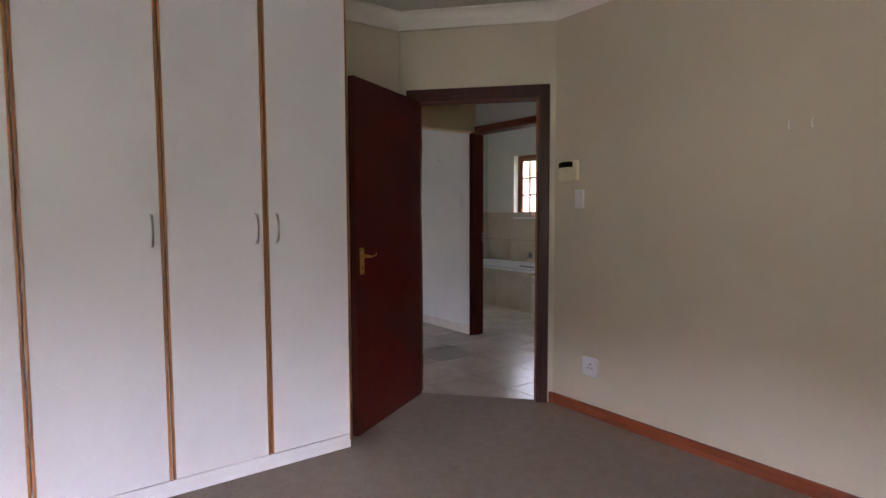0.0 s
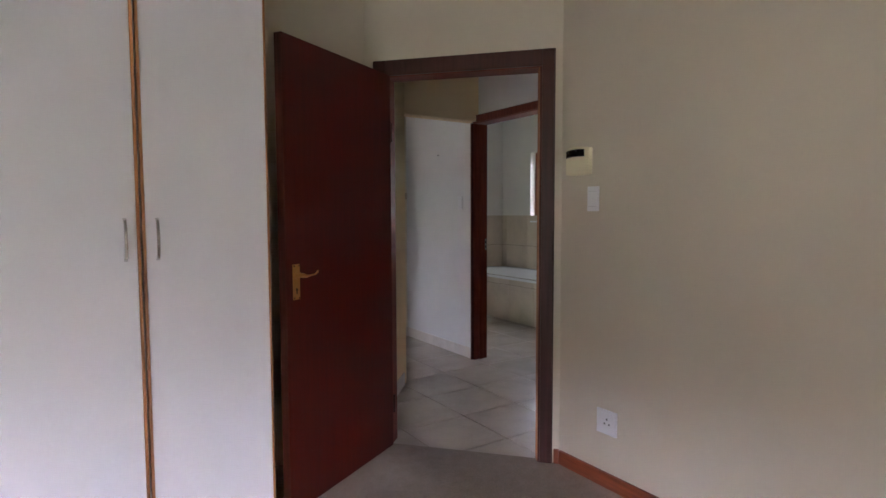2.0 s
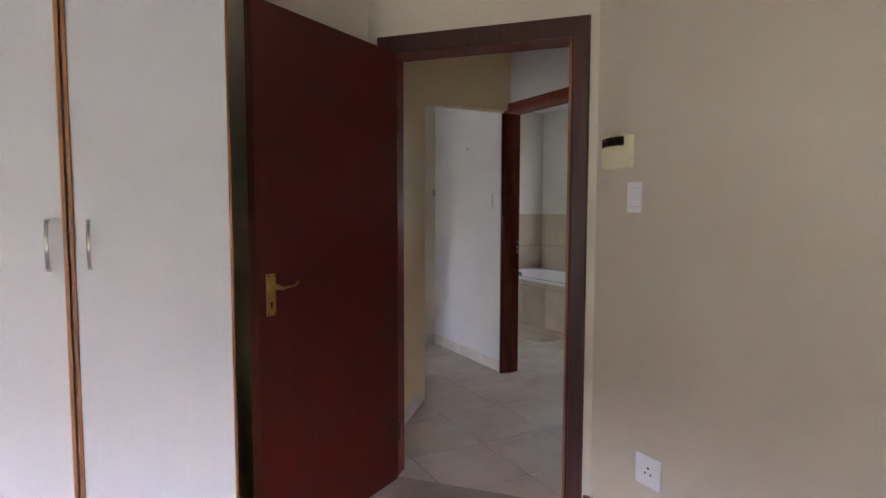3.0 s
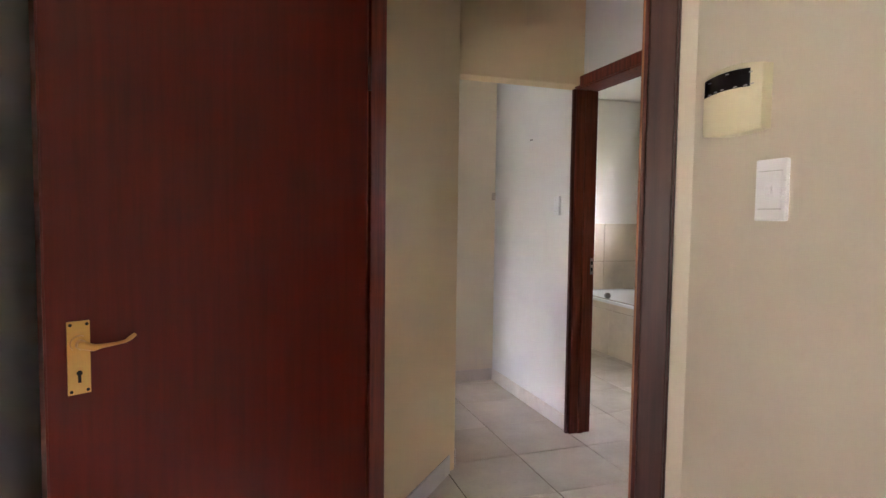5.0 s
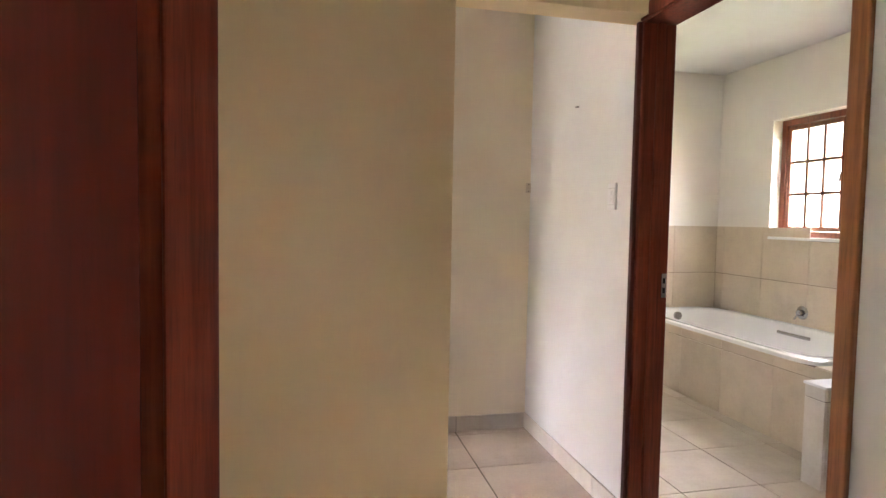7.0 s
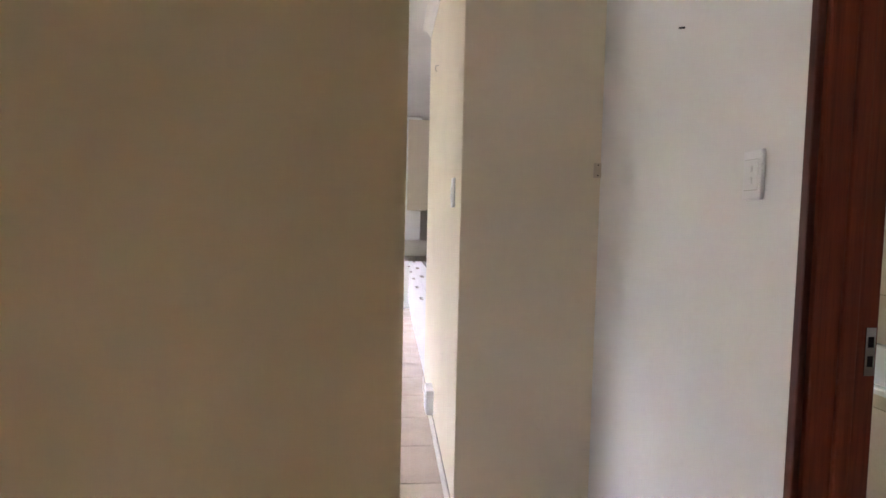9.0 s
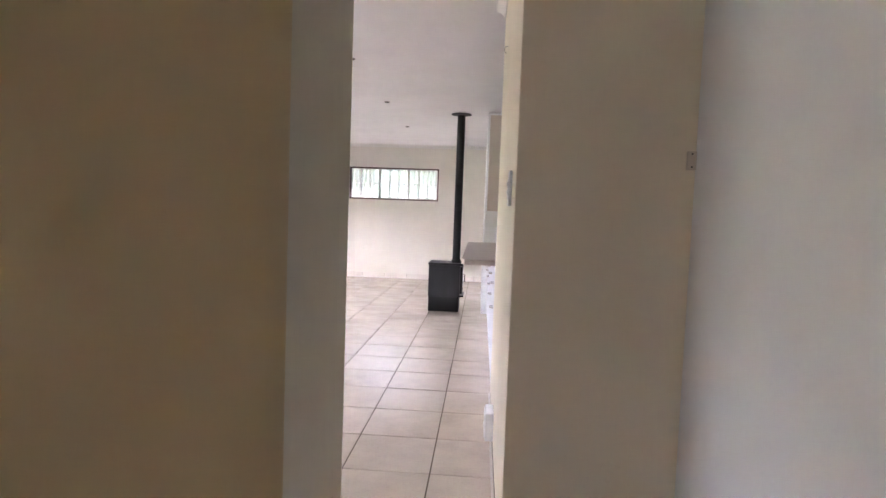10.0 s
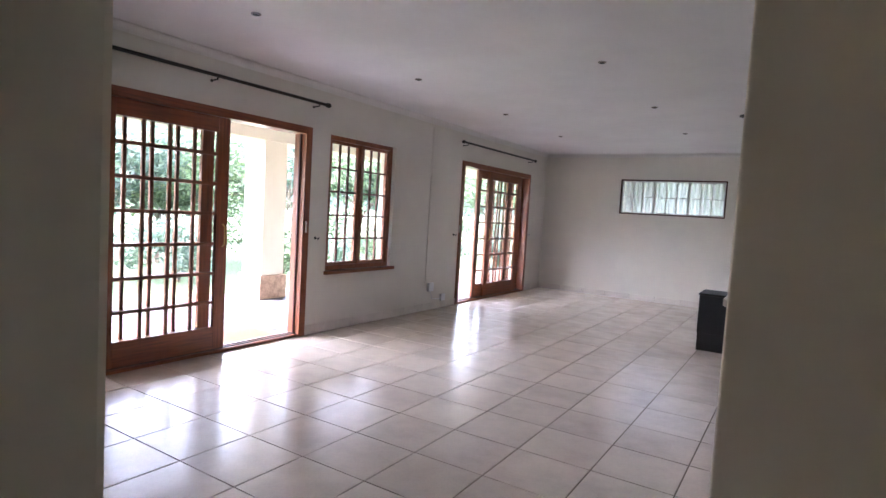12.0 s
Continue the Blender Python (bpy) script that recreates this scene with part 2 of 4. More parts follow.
def tube(bm, pts, r, seg=10, caps=True, radii=None):
    """A round bar along a line of points."""
    rings = []
    pts = [Vector(p) for p in pts]
    for i, p in enumerate(pts):
        d = (pts[min(i + 1, len(pts) - 1)] - pts[max(i - 1, 0)]).normalized()
        a = d.orthogonal().normalized() if i == 0 else (rings[-1][1] - d * rings[-1][1].dot(d)).normalized()
        b = d.cross(a)
        rr = radii[i] if radii else r
        rings.append(([bm.verts.new(p + rr * (math.cos(t) * a + math.sin(t) * b)) for t in [2 * math.pi * k / seg for k in range(seg)]], a))
    for (u, _), (v, _) in zip(rings, rings[1:]):
        for k in range(seg):
            bm.faces.new((u[k], u[(k + 1) % seg], v[(k + 1) % seg], v[k]))
    if caps:
        bm.faces.new(rings[0][0][::-1])
        bm.faces.new(rings[-1][0])
    return bm


def disc(bm, c, axis, r, depth, seg=24, r2=None):
    c, axis = Vector(c), Vector(axis).normalized()
    return tube(bm, [c, c + axis * depth], r, seg, True, [r, r if r2 is None else r2])


def mesh_of(name, bm, mat, smooth=False):
    me = bpy.data.meshes.new(name)
    bmesh.ops.recalc_face_normals(bm, faces=bm.faces[:])
    bm.to_mesh(me)
    bm.free()
    me.materials.append(mat)
    if smooth:
        me.polygons.foreach_set("use_smooth", [True] * len(me.polygons))
        me.set_sharp_from_angle(angle=radians(35))
    return me


def part(name, bm, material, parent, label="", smooth=False):
    ob = new(name, mesh_of(name, bm, material, smooth))
    ob.parent = parent
    if parent is not None:
        ob.matrix_parent_inverse = parent.matrix_basis.inverted() if parent.parent is None else Matrix.Identity(4)
    return tagged(ob, label)


def thing(name, label, category, at=(0, 0, 0), group="", kind=""):
    ob = new(name)
    ob.empty_display_size = 0.1
    ob.location = at
    return tagged(ob, label, category, group, kind)


def solid(name, bm, material, label, category, group="", kind="", smooth=False):
    return tagged(new(name, mesh_of(name, bm, material, smooth)), label, category, group, kind)


def B():
    return bmesh.new()


def struct(name, bm, material, label, category="wall", smooth=False):
    return solid(name, bm, material, label, category, "", "structure", smooth)

# ---- plan: all inner faces, metres ----
CEIL = 2.635
BX = 1.163            # bedroom wall beside the door
BN = 0.400            # bedroom wall behind the wardrobe
DC = Vector((0.831, 0.017))      # middle of the slanting bedroom doorway
DU = Vector((0.670, -0.7424))      # along the doorway, from hinge to lock
DN = Vector((-0.7424, -0.670))     # out of the doorway into the bedroom
HX = 2.052             # passage wall with the bathroom door
HY = 2.750             # end wall of the passage
RX = 1.472            # living room wall beside the passage
LX = -2.747           # living room wall with the garden doors
FY = 11.90            # far wall of the living room
SY = 1.617            # living room wall beside the passage mouth
NX = 1.188              # edge of the passage mouth
BW = 4.367             # bathroom outer wall
BNY = 3.975            # bathroom wall at the foot of the bath
T = 0.15              # wall thickness
XW = 0.23             # outer wall thickness


def dp(s, n):
    """A plan point s along the slanting door wall and n out into the bedroom."""
    p = DC + DU * s + DN * n
    return (p.x, p.y)


DOORM = Matrix.Translation((DC.x, DC.y, 0)) @ Matrix(((DU.x, -DN.x, 0, 0), (DU.y, -DN.y, 0, 0), (0, 0, 1, 0), (0, 0, 0, 1)))
# in DOORM: x runs from hinge to lock, y runs out of the bedroom, z is up

# ---- floors and ceilings ----
b = B()
prism(b, [(LX - XW, -0.6), (BW + XW, -0.6), (BW + XW, FY + XW), (LX - XW, FY + XW)], -0.12, -0.006)
floor = struct("floor", b, M_GROUT, "screed floor under cream ceramic tiles with brown grout", "floor")

b = B()
prism(b, [(-4.6, -5.2), (BX + 0.1, -5.2), (BX + 0.1, -0.45), dp(0.49, 0.03), dp(0.384, 0.0), dp(-0.384, 0.0), dp(-0.5, 0.03), (0.45, BN + 0.1), (-4.6, BN + 0.1)], -0.12, 0.009)
struct("floor_bedroom", b, M_CARPET, "worn beige-brown cut pile carpet in the bedroom", "carpet")

b = B()
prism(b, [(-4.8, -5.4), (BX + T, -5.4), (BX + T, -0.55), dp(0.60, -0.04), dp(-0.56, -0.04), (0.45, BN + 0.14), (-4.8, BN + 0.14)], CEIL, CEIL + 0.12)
struct("ceiling_bedroom", b, M_CEIL_DIM, "flat white bedroom ceiling, its colour darkened to stand for shade", "ceiling")
b = B()
prism(b, [(LX - XW, 0.53), (0.42, 0.56), dp(-0.57, -0.042), dp(0.62, -0.042), (BX + T, -0.6), (BW + XW, -0.6), (BW + XW, FY + XW), (LX - XW, FY + XW)], CEIL + 0.004, CEIL + 0.12)
struct("ceiling_living", b, M_CEIL, "flat white painted ceiling of living room and passage", "ceiling")

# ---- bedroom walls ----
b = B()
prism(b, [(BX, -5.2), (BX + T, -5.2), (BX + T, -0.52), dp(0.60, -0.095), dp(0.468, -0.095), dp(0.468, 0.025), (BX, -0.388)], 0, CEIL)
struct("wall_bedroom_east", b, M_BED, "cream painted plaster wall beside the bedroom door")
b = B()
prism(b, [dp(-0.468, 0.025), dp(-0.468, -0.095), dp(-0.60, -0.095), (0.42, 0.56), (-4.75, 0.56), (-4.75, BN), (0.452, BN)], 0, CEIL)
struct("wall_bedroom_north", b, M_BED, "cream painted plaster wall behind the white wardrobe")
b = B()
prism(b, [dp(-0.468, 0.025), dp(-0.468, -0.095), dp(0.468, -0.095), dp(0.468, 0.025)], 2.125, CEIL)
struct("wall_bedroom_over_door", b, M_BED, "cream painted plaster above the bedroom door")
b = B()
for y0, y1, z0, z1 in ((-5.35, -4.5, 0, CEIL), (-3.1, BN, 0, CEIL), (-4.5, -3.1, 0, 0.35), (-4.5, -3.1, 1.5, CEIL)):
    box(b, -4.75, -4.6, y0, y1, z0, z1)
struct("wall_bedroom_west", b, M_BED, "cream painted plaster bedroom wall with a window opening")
# unseen wall; its opening is added and sized to fill the bedroom with skylight
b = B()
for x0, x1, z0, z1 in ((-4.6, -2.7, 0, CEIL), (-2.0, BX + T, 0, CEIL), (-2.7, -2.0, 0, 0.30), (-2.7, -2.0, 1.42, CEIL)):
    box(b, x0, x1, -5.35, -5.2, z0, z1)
struct("wall_bedroom_south", b, M_BED, "cream painted plaster bedroom wall, unseen, with a small opening added for fill light")

def cove(name, pts, size, label, closed=False):
    """A coved cornice: a quarter-round strip along plan points, with the room on their left."""
    bm = B()
    prof = [(0, -size), (size * 0.12, -size)] + [(size * (1 - math.cos(a)) * 0.88 + size * 0.12, -size + size * 0.9 * math.sin(a)) for a in [math.pi / 2 * k / 5 for k in range(1, 6)]] + [(size, 0), (0, 0)]
    P = [Vector(p) for p in pts]
    rows = []
    for i, p in enumerate(P):
        d0 = (p - P[i - 1]).normalized() if i else (P[1] - p).normalized()
        d1 = (P[i + 1] - p).normalized() if i + 1 < len(P) else d0
        n0, n1 = Vector((-d0.y, d0.x)), Vector((-d1.y, d1.x))
        n = (n0 + n1) / (1 + n0.dot(n1))
        rows.append([bm.verts.new((p.x + n.x * o, p.y + n.y * o, CEIL + h)) for o, h in prof])
    for u, v in zip(rows, rows[1:]):
        for k in range(len(prof) - 1):
            bm.faces.new((u[k], v[k], v[k + 1], u[k + 1]))
    bm.faces.new(rows[0])
    bm.faces.new(rows[-1][::-1])
    return struct(name, bm, M_CORNICE, label, "cornice", True)


cove("trim_cornice_bedroom", [(BX, -5.2), (BX, -0.388), (0.452, BN), (-4.6, BN)], 0.10, "white coved plaster cornice round the bedroom")

# ---- lobby and passage ----
b = B()
tan = [(0.505, 0.518), (1.176, 1.272), (1.196, 1.284), (1.206, 1.293), (1.211, 1.305), (1.02, 1.305), (0.42, 0.60)]
prism(b, tan, 0, CEIL)
struct("wall_lobby_slant", b, M_TAN, "warm cream slanting plaster wall with a rounded corner", smooth=True)
# paler and less yellow than the slanting face it joins
b = B()
prism(b, [(NX - 0.16, 1.3035), (NX + 0.0225, 1.3035), (NX, SY - 0.010), (NX - 0.003, SY - 0.003), (NX - 0.010, SY), (NX - 0.16, SY)], 0, CEIL)
struct("wall_mouth_end", b, M_PASS, "pale cream plaster end of the wall at the passage mouth")
b = B()
prism(b, [(LX - XW, SY - 0.11), (1.04, SY - 0.11), (1.04, SY), (LX - XW, SY)], 0, CEIL)
struct("wall_living_south", b, M_LIVING, "white painted plaster living room wall")
b = B()
box(b, NX, HX, 1.49, SY, 2.10, CEIL)
struct("wall_passage_header", b, M_TAN, "cream plastered beam over the passage mouth")
b = B()
box(b, HX, HX + 0.12, 1.562, HY + 0.14, 0, CEIL)
box(b, HX, HX + 0.12, -0.6, 0.583, 0, CEIL)
box(b, HX, HX + 0.12, 0.583, 1.562, 2.13, CEIL)
struct("wall_passage_east", b, M_WHITE, "white painted plaster wall with the bathroom doorway")
b = B()
box(b, BX + T, HX, -0.6, -0.45, 0, CEIL)
struct("wall_lobby_south", b, M_TAN, "cream plaster wall of the lobby")
b = B()
prism(b, [(RX + 0.012, HY), (HX, HY), (HX, HY + 0.14), (RX + T, HY + 0.14), (RX + T, 4.65), (RX, 4.65), (RX, HY + 0.012), (RX + 0.004, HY + 0.004)], 0, CEIL)
struct("wall_passage_end", b, M_PASS, "white plaster wall corner between passage and living room", smooth=True)

# ---- living room walls ----
D1 = (3.20, 5.60, 2.172)      # first garden door: frame from, to, top
W1 = (5.880, 7.03, 0.640, 2.15)
D2 = (8.66, 11.155, 2.17)
b = B()
x0, x1 = LX - XW, LX
for y0, y1, z0, z1 in ((SY, D1[0], 0, CEIL), (D1[1], W1[0], 0, CEIL), (W1[1], D2[0], 0, CEIL), (D2[1], FY + XW, 0, CEIL),
                       (D1[0], D1[1], D1[2], CEIL), (W1[0], W1[1], 0, W1[2]), (W1[0], W1[1], W1[3], CEIL), (D2[0], D2[1], D2[2], CEIL)):
    box(b, x0, x1, y0, y1, z0, z1)
struct("wall_living_west", b, M_LIVING, "white plaster wall with two garden doors and a window")
FW = (-1.27, 0.495, 1.55, 2.18)
b = B()
for xa, xb, z0, z1 in ((LX, FW[0], 0, CEIL), (FW[1], BW + XW, 0, CEIL), (FW[0], FW[1], 0, FW[2]), (FW[0], FW[1], FW[3], CEIL)):
    box(b, xa, xb, FY, FY + XW, z0, z1)
struct("wall_living_north", b, M_LIVING, "white plaster far wall with a high strip window")
b = B()
box(b, 1.405, 1.62, 8.26, FY, 0, CEIL, bev=0.008)
struct("wall_kitchen_pier", b, M_WHITE, "white plaster pier beside the kitchen opening")
b = B()
box(b, BW, BW + XW, BNY + 0.14, FY, 0, CEIL)
struct("wall_kitchen_east", b, M_WHITE, "white plaster kitchen wall")
cove("trim_cornice_living", [(RX, HY + 0.02), (RX, 4.65)], 0.06, "white coved plaster cornice above the living room wall")
cove("trim_cornice_west", [(1.405, FY), (LX, FY), (LX, SY)], 0.06, "white coved plaster cornice round the living room")

# ---- bathroom walls ----
BWIN = (2.19, 3.37, 1.195, 2.13)
b = B()
for y0, y1, z0, z1 in ((-0.6, BWIN[0], 0, CEIL), (BWIN[1], BNY + 0.14, 0, CEIL), (BWIN[0], BWIN[1], 0, BWIN[2]), (BWIN[0], BWIN[1], BWIN[3], CEIL)):
    box(b, BW, BW + XW, y0, y1, z0, z1)
struct("wall_bathroom_east", b, M_BATH, "white plaster bathroom wall with a window")
b = B()
box(b, HX + 0.12, BW, BNY, BNY + 0.14, 0, CEIL)
struct("wall_bathroom_north", b, M_BATH, "white plaster bathroom wall at the end of the bath")
b = B()
box(b, HX + 0.12, BW, -0.6, -0.45, 0, CEIL)
struct("wall_bathroom_south", b, M_BATH, "white plaster bathroom wall")

# ---- bedroom door ----
OW = 0.384
door = thing("bedroom_door_frame", "dark stained hardwood frame of the slanting bedroom doorway", "door frame", (DC.x, DC.y, 0), kind="structure")


def dpart(name, boxes, mat, label=""):
    bm = B()
    for q in boxes:
        box(bm, *q, m=DOORM, bev=0.004)
    return part(name, bm, mat, door, label)


dpart("jamb", [(OW + 0.021, OW + 0.053, -0.03, 0.08, 0, 2.046)], M_JAMB_LIT, "worn door jamb, orange-brown from light put into its colour")
# dark strip drawn in place of the recessed groove beside the architrave
dpart("groove_strip", [(OW + 0.028, OW + 0.0385, -0.043, -0.0295, 0, 2.045)], M_FRAME, "dark red strip in place of the groove between jamb and architrave")
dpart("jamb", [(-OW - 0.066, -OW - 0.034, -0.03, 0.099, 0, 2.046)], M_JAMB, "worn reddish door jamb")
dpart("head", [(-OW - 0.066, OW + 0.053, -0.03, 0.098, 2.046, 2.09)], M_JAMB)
dpart("door_stop", [(OW + 0.012, OW + 0.0215, 0.014, 0.079, 0, 2.046)], M_JAMB_LIT, "worn door stop, orange-brown from light put into its colour")
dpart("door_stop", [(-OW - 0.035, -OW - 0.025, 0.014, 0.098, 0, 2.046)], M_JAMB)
dpart("architrave", [(OW + 0.039, OW + 0.099, -0.046, -0.0255, 0, 2.132), (OW + 0.0985, OW + 0.104, -0.040, -0.0255, 0, 2.134)], M_ARCH, "dark purplish-brown architrave with a satin sheen")
dpart("architrave", [(-OW - 0.099, -OW - 0.030, -0.046, -0.0255, 0, 2.132)], M_ARCH, "dark purplish-brown architrave")
dpart("architrave", [(-OW - 0.030, OW + 0.040, -0.046, -0.0255, 2.050, 2.132)], M_ARCH, "dark stained head architrave")

# the leaf stands open into the room, against the wardrobe's end
HINGE = Vector((0.548, 0.287))
LD = Vector((-0.718, -0.415)).normalized()
LN = Vector((-LD.y, LD.x))        # towards the room
LEAFM = Matrix.Translation((HINGE.x, HINGE.y, 0)) @ Matrix(((LD.x, -LN.x, 0, 0), (LD.y, -LN.y, 0, 0), (0, 0, 1, 0), (0, 0, 0, 1)))
LW = 0.832
leaf = thing("bedroom_door", "open flush door in red mahogany veneer with brass lever lock", "door", (HINGE.x, HINGE.y, 0.012), kind="structure")
b = B()
box(b, 0, LW, 0, 0.04, 0.014, 2.055, m=LEAFM, bev=0.002)
part("door_leaf", b, M_LEAF, leaf)
b = B()
box(b, LW, LW + 0.004, 0.001, 0.039, 0.014, 2.055, m=LEAFM)
part("edge_band", b, M_FRAME, leaf)
PX = LW - 0.056
plate_z = 1.022
b = B()
box(b, PX - 0.021, PX + 0.021, -0.004, 0.0, plate_z - 0.076, plate_z + 0.076, m=LEAFM, bev=0.0012)
plate = part("lock_plate", b, M_BRASS, leaf, "polished brass lock plate")
for sx in (-0.015, 0.015):
    for sz in (-0.069, 0.069):
        b = B()
        disc(b, LEAFM @ Vector((PX + sx, -0.0038, plate_z + sz)), LEAFM.to_3x3() @ Vector((0, -1, 0)), 0.0035, 0.0012, 8)
        part("screw", b, M_DARK, plate)
b = B()
disc(b, LEAFM @ Vector((PX, -0.0038, plate_z - 0.032)), LEAFM.to_3x3() @ Vector((0, -1, 0)), 0.0055, 0.0008, 12)
box(b, PX - 0.003, PX + 0.003, -0.0047, -0.0038, plate_z - 0.052, plate_z - 0.033, m=LEAFM)
part("keyhole", b, M_DARK, plate)
b = B()
disc(b, LEAFM @ Vector((PX, -0.004, plate_z + 0.030)), LEAFM.to_3x3() @ Vector((0, -1, 0)), 0.017, 0.01, 16)
disc(b, LEAFM @ Vector((PX, -0.012, plate_z + 0.030)), LEAFM.to_3x3() @ Vector((0, -1, 0)), 0.010, 0.032, 12)
lv = [(0.012, -0.040, 0.034, 0.0065), (0.0, -0.043, 0.031, 0.008), (-0.016, -0.045, 0.025, 0.0072), (-0.028, -0.046, 0.0265, 0.0045), (-0.058, -0.047, 0.028, 0.0032), (-0.074, -0.047, 0.030, 0.0035), (-0.085, -0.046, 0.036, 0.005), (-0.094, -0.043, 0.041, 0.0042)]
tube(b, [LEAFM @ Vector((PX + x, y, plate_z + z)) for x, y, z, q in lv], 0.006, 10, True, [q for x, y, z, q in lv])
part("lever", b, M_BRASS, leaf, "curled brass lever handle", True)
for hz in (0.25, 1.75):
    b = B()
    tube(b, [LEAFM @ Vector((-0.006, -0.004, hz - 0.05)), LEAFM @ Vector((-0.006, -0.004, hz + 0.05))], 0.006, 10)
    part("hinge", b, M_FRAME, leaf, "dull dark butt hinge", True)

# ---- bedroom skirting ----
b = B()
box(b, BX - 0.016, BX, -5.2, -0.398, 0.009, 0.082, bev=0.004)
struct("baseboard_bedroom", b, M_SKIRT, "red-brown varnished wooden skirting", "skirting")
b = B()
prism(b, [dp(0.495, 0.025), dp(0.495, 0.041), (BX - 0.016, -0.398), (BX, -0.388)], 0.009, 0.082)
struct("baseboard_by_door", b, M_SKIRT, "short piece of wooden skirting beside the bedroom door", "skirting")

# ---- wardrobe ----
WF = -0.222
WTOP = 2.60
WD = [(-0.700, -0.275, "left"), (-1.156, -0.728, "right"), (-1.672, -1.184, "right"), (-2.17, -1.700, "left"), (-2.65, -2.198, "right")]


def bow_handle(x, parent):
    """A flat strap bent to a bow, with flared feet."""
    bm = B()
    pts = [(WF - 0.0005, 1.152), (WF - 0.012, 1.155), (WF - 0.027, 1.169), (WF - 0.038, 1.193), (WF - 0.042, 1.226), (WF - 0.038, 1.259), (WF - 0.027, 1.283), (WF - 0.012, 1.297), (WF - 0.0005, 1.300)]
    rows = []
    for i, (y, z) in enumerate(pts):
        p, q = pts[max(i - 1, 0)], pts[min(i + 1, len(pts) - 1)]
        d = Vector((q[0] - p[0], q[1] - p[1])).normalized()
        ny, nz = -d.y, d.x
        w, t = 0.0062 - 0.0010 * math.sin(math.pi * i / (len(pts) - 1)), (0.001, 0.0045, 0.0075, 0.0055, 0.0032)[min(i, len(pts) - 1 - i)]
        sec = [(-w, -t * 0.4), (-w * 0.7, -t), (w * 0.7, -t), (w, -t * 0.4), (w, t * 0.4), (w * 0.7, t), (-w * 0.7, t), (-w, t * 0.4)]
        rows.append([bm.verts.new((x + u, y + ny * v, z + nz * v)) for u, v in sec])
    for u, v in zip(rows, rows[1:]):
        for k in range(8):
            bm.faces.new((u[k], u[(k + 1) % 8], v[(k + 1) % 8], v[k]))
    bm.faces.new(rows[0])
    bm.faces.new(rows[-1][::-1])
    return part("handle", bm, M_CHROME, parent, "satin chrome bow handle", True)


wardrobe = thing("wardrobe", "built-in white wardrobe with brown edge trims and bow handles", "wardrobe", (-1.5, 0.05, 0))
b = B()
box(b, -2.67, -0.266, WF + 0.02, BN - 0.004, 0.009, WTOP, bev=0.002)
part("carcass", b, M_MELAMINE, wardrobe)
b = B()
box(b, -2.67, -0.270, WF + 0.004, WF + 0.0195, 0.009, 0.082, bev=0.002)
part("plinth", b, M_MELAMINE, wardrobe)
for xa, xb, side in WD:
    b = B()
    box(b, xa, xb, WF, WF + 0.018, 0.088, WTOP - 0.004, bev=0.0015)
    d = part("door", b, M_MELAMINE, wardrobe)
    bow_handle(xb - 0.036 if side == "right" else xa + 0.036, d)
for x in (-0.714, -1.170, -1.686, -2.184):
    for xa, xb in ((x - 0.0135, x - 0.003), (x + 0.003, x + 0.0135)):
        b = B()
        box(b, xa, xb, WF - 0.006, WF + 0.018, 0.088, WTOP - 0.004, bev=0.002)
        part("edge_trim", b, M_TRIM, wardrobe, "brown wooden pull edge")
b = B()
box(b, -0.2745, -0.266, WF - 0.002, WF + 0.019, 0.05, WTOP - 0.004, bev=0.002)
part("end_trim", b, M_TRIM, wardrobe, "brown wooden end strip")


# ---- switches, sockets, keypad ----
def wall_pose(x, y, z, normal):
    """Local x along the wall, local y into the room, z up."""
    n = Vector(normal).normalized()
    a = Vector((n.y, -n.x, 0))
    return Matrix.Translation((x, y, z)) @ Matrix(((a.x, n.x, 0, 0), (a.y, n.y, 0, 0), (0, 0, 1, 0), (0, 0, 0, 1)))


def switch(pose_m, rockers, label, w=0.068, h=0.118):
    t = thing("light_switch", label, "light switch")
    b = B()
    box(b, -w / 2, w / 2, 0, 0.011, -h / 2, h / 2, bev=0.004)
    part("plate", b, M_WPLASTIC, t)
    b = B()
    box(b, -w * 0.38, w * 0.38, 0.0112, 0.0135, -h * 0.30, h * 0.30, bev=0.001)
    part("insert", b, M_WPLASTIC, t)
    for z in (-h * 0.305, h * 0.305):
        b = B()
        box(b, -w * 0.38, w * 0.38, 0.0105, 0.0113, z - 0.0006, z + 0.0006)
        part("seam", b, M_INK, t)
    for i in range(rockers):
        z = (i - (rockers - 1) / 2) * 0.028
        b = B()
        box(b, -0.008, 0.008, 0.0135, 0.0175, z - 0.008, z + 0.008, m=Matrix.Rotation(0.0, 4, "X"), bev=0.0025)
        part("rocker", b, M_WPLASTIC, t)
    t.matrix_basis = pose_m
    return t


switch(wall_pose(BX, -0.601, 1.379, (-1, 0, 0)), 1, "white one-gang light switch on the cream bedroom wall")
switch(wall_pose(HX, 1.756, 1.402, (-1, 0, 0)), 2, "white two-gang light switch beside the bathroom door")
switch(wall_pose(RX, 2.957, 1.392, (-1, 0, 0)), 2, "white light switch on the living room wall", 0.068, 0.128)


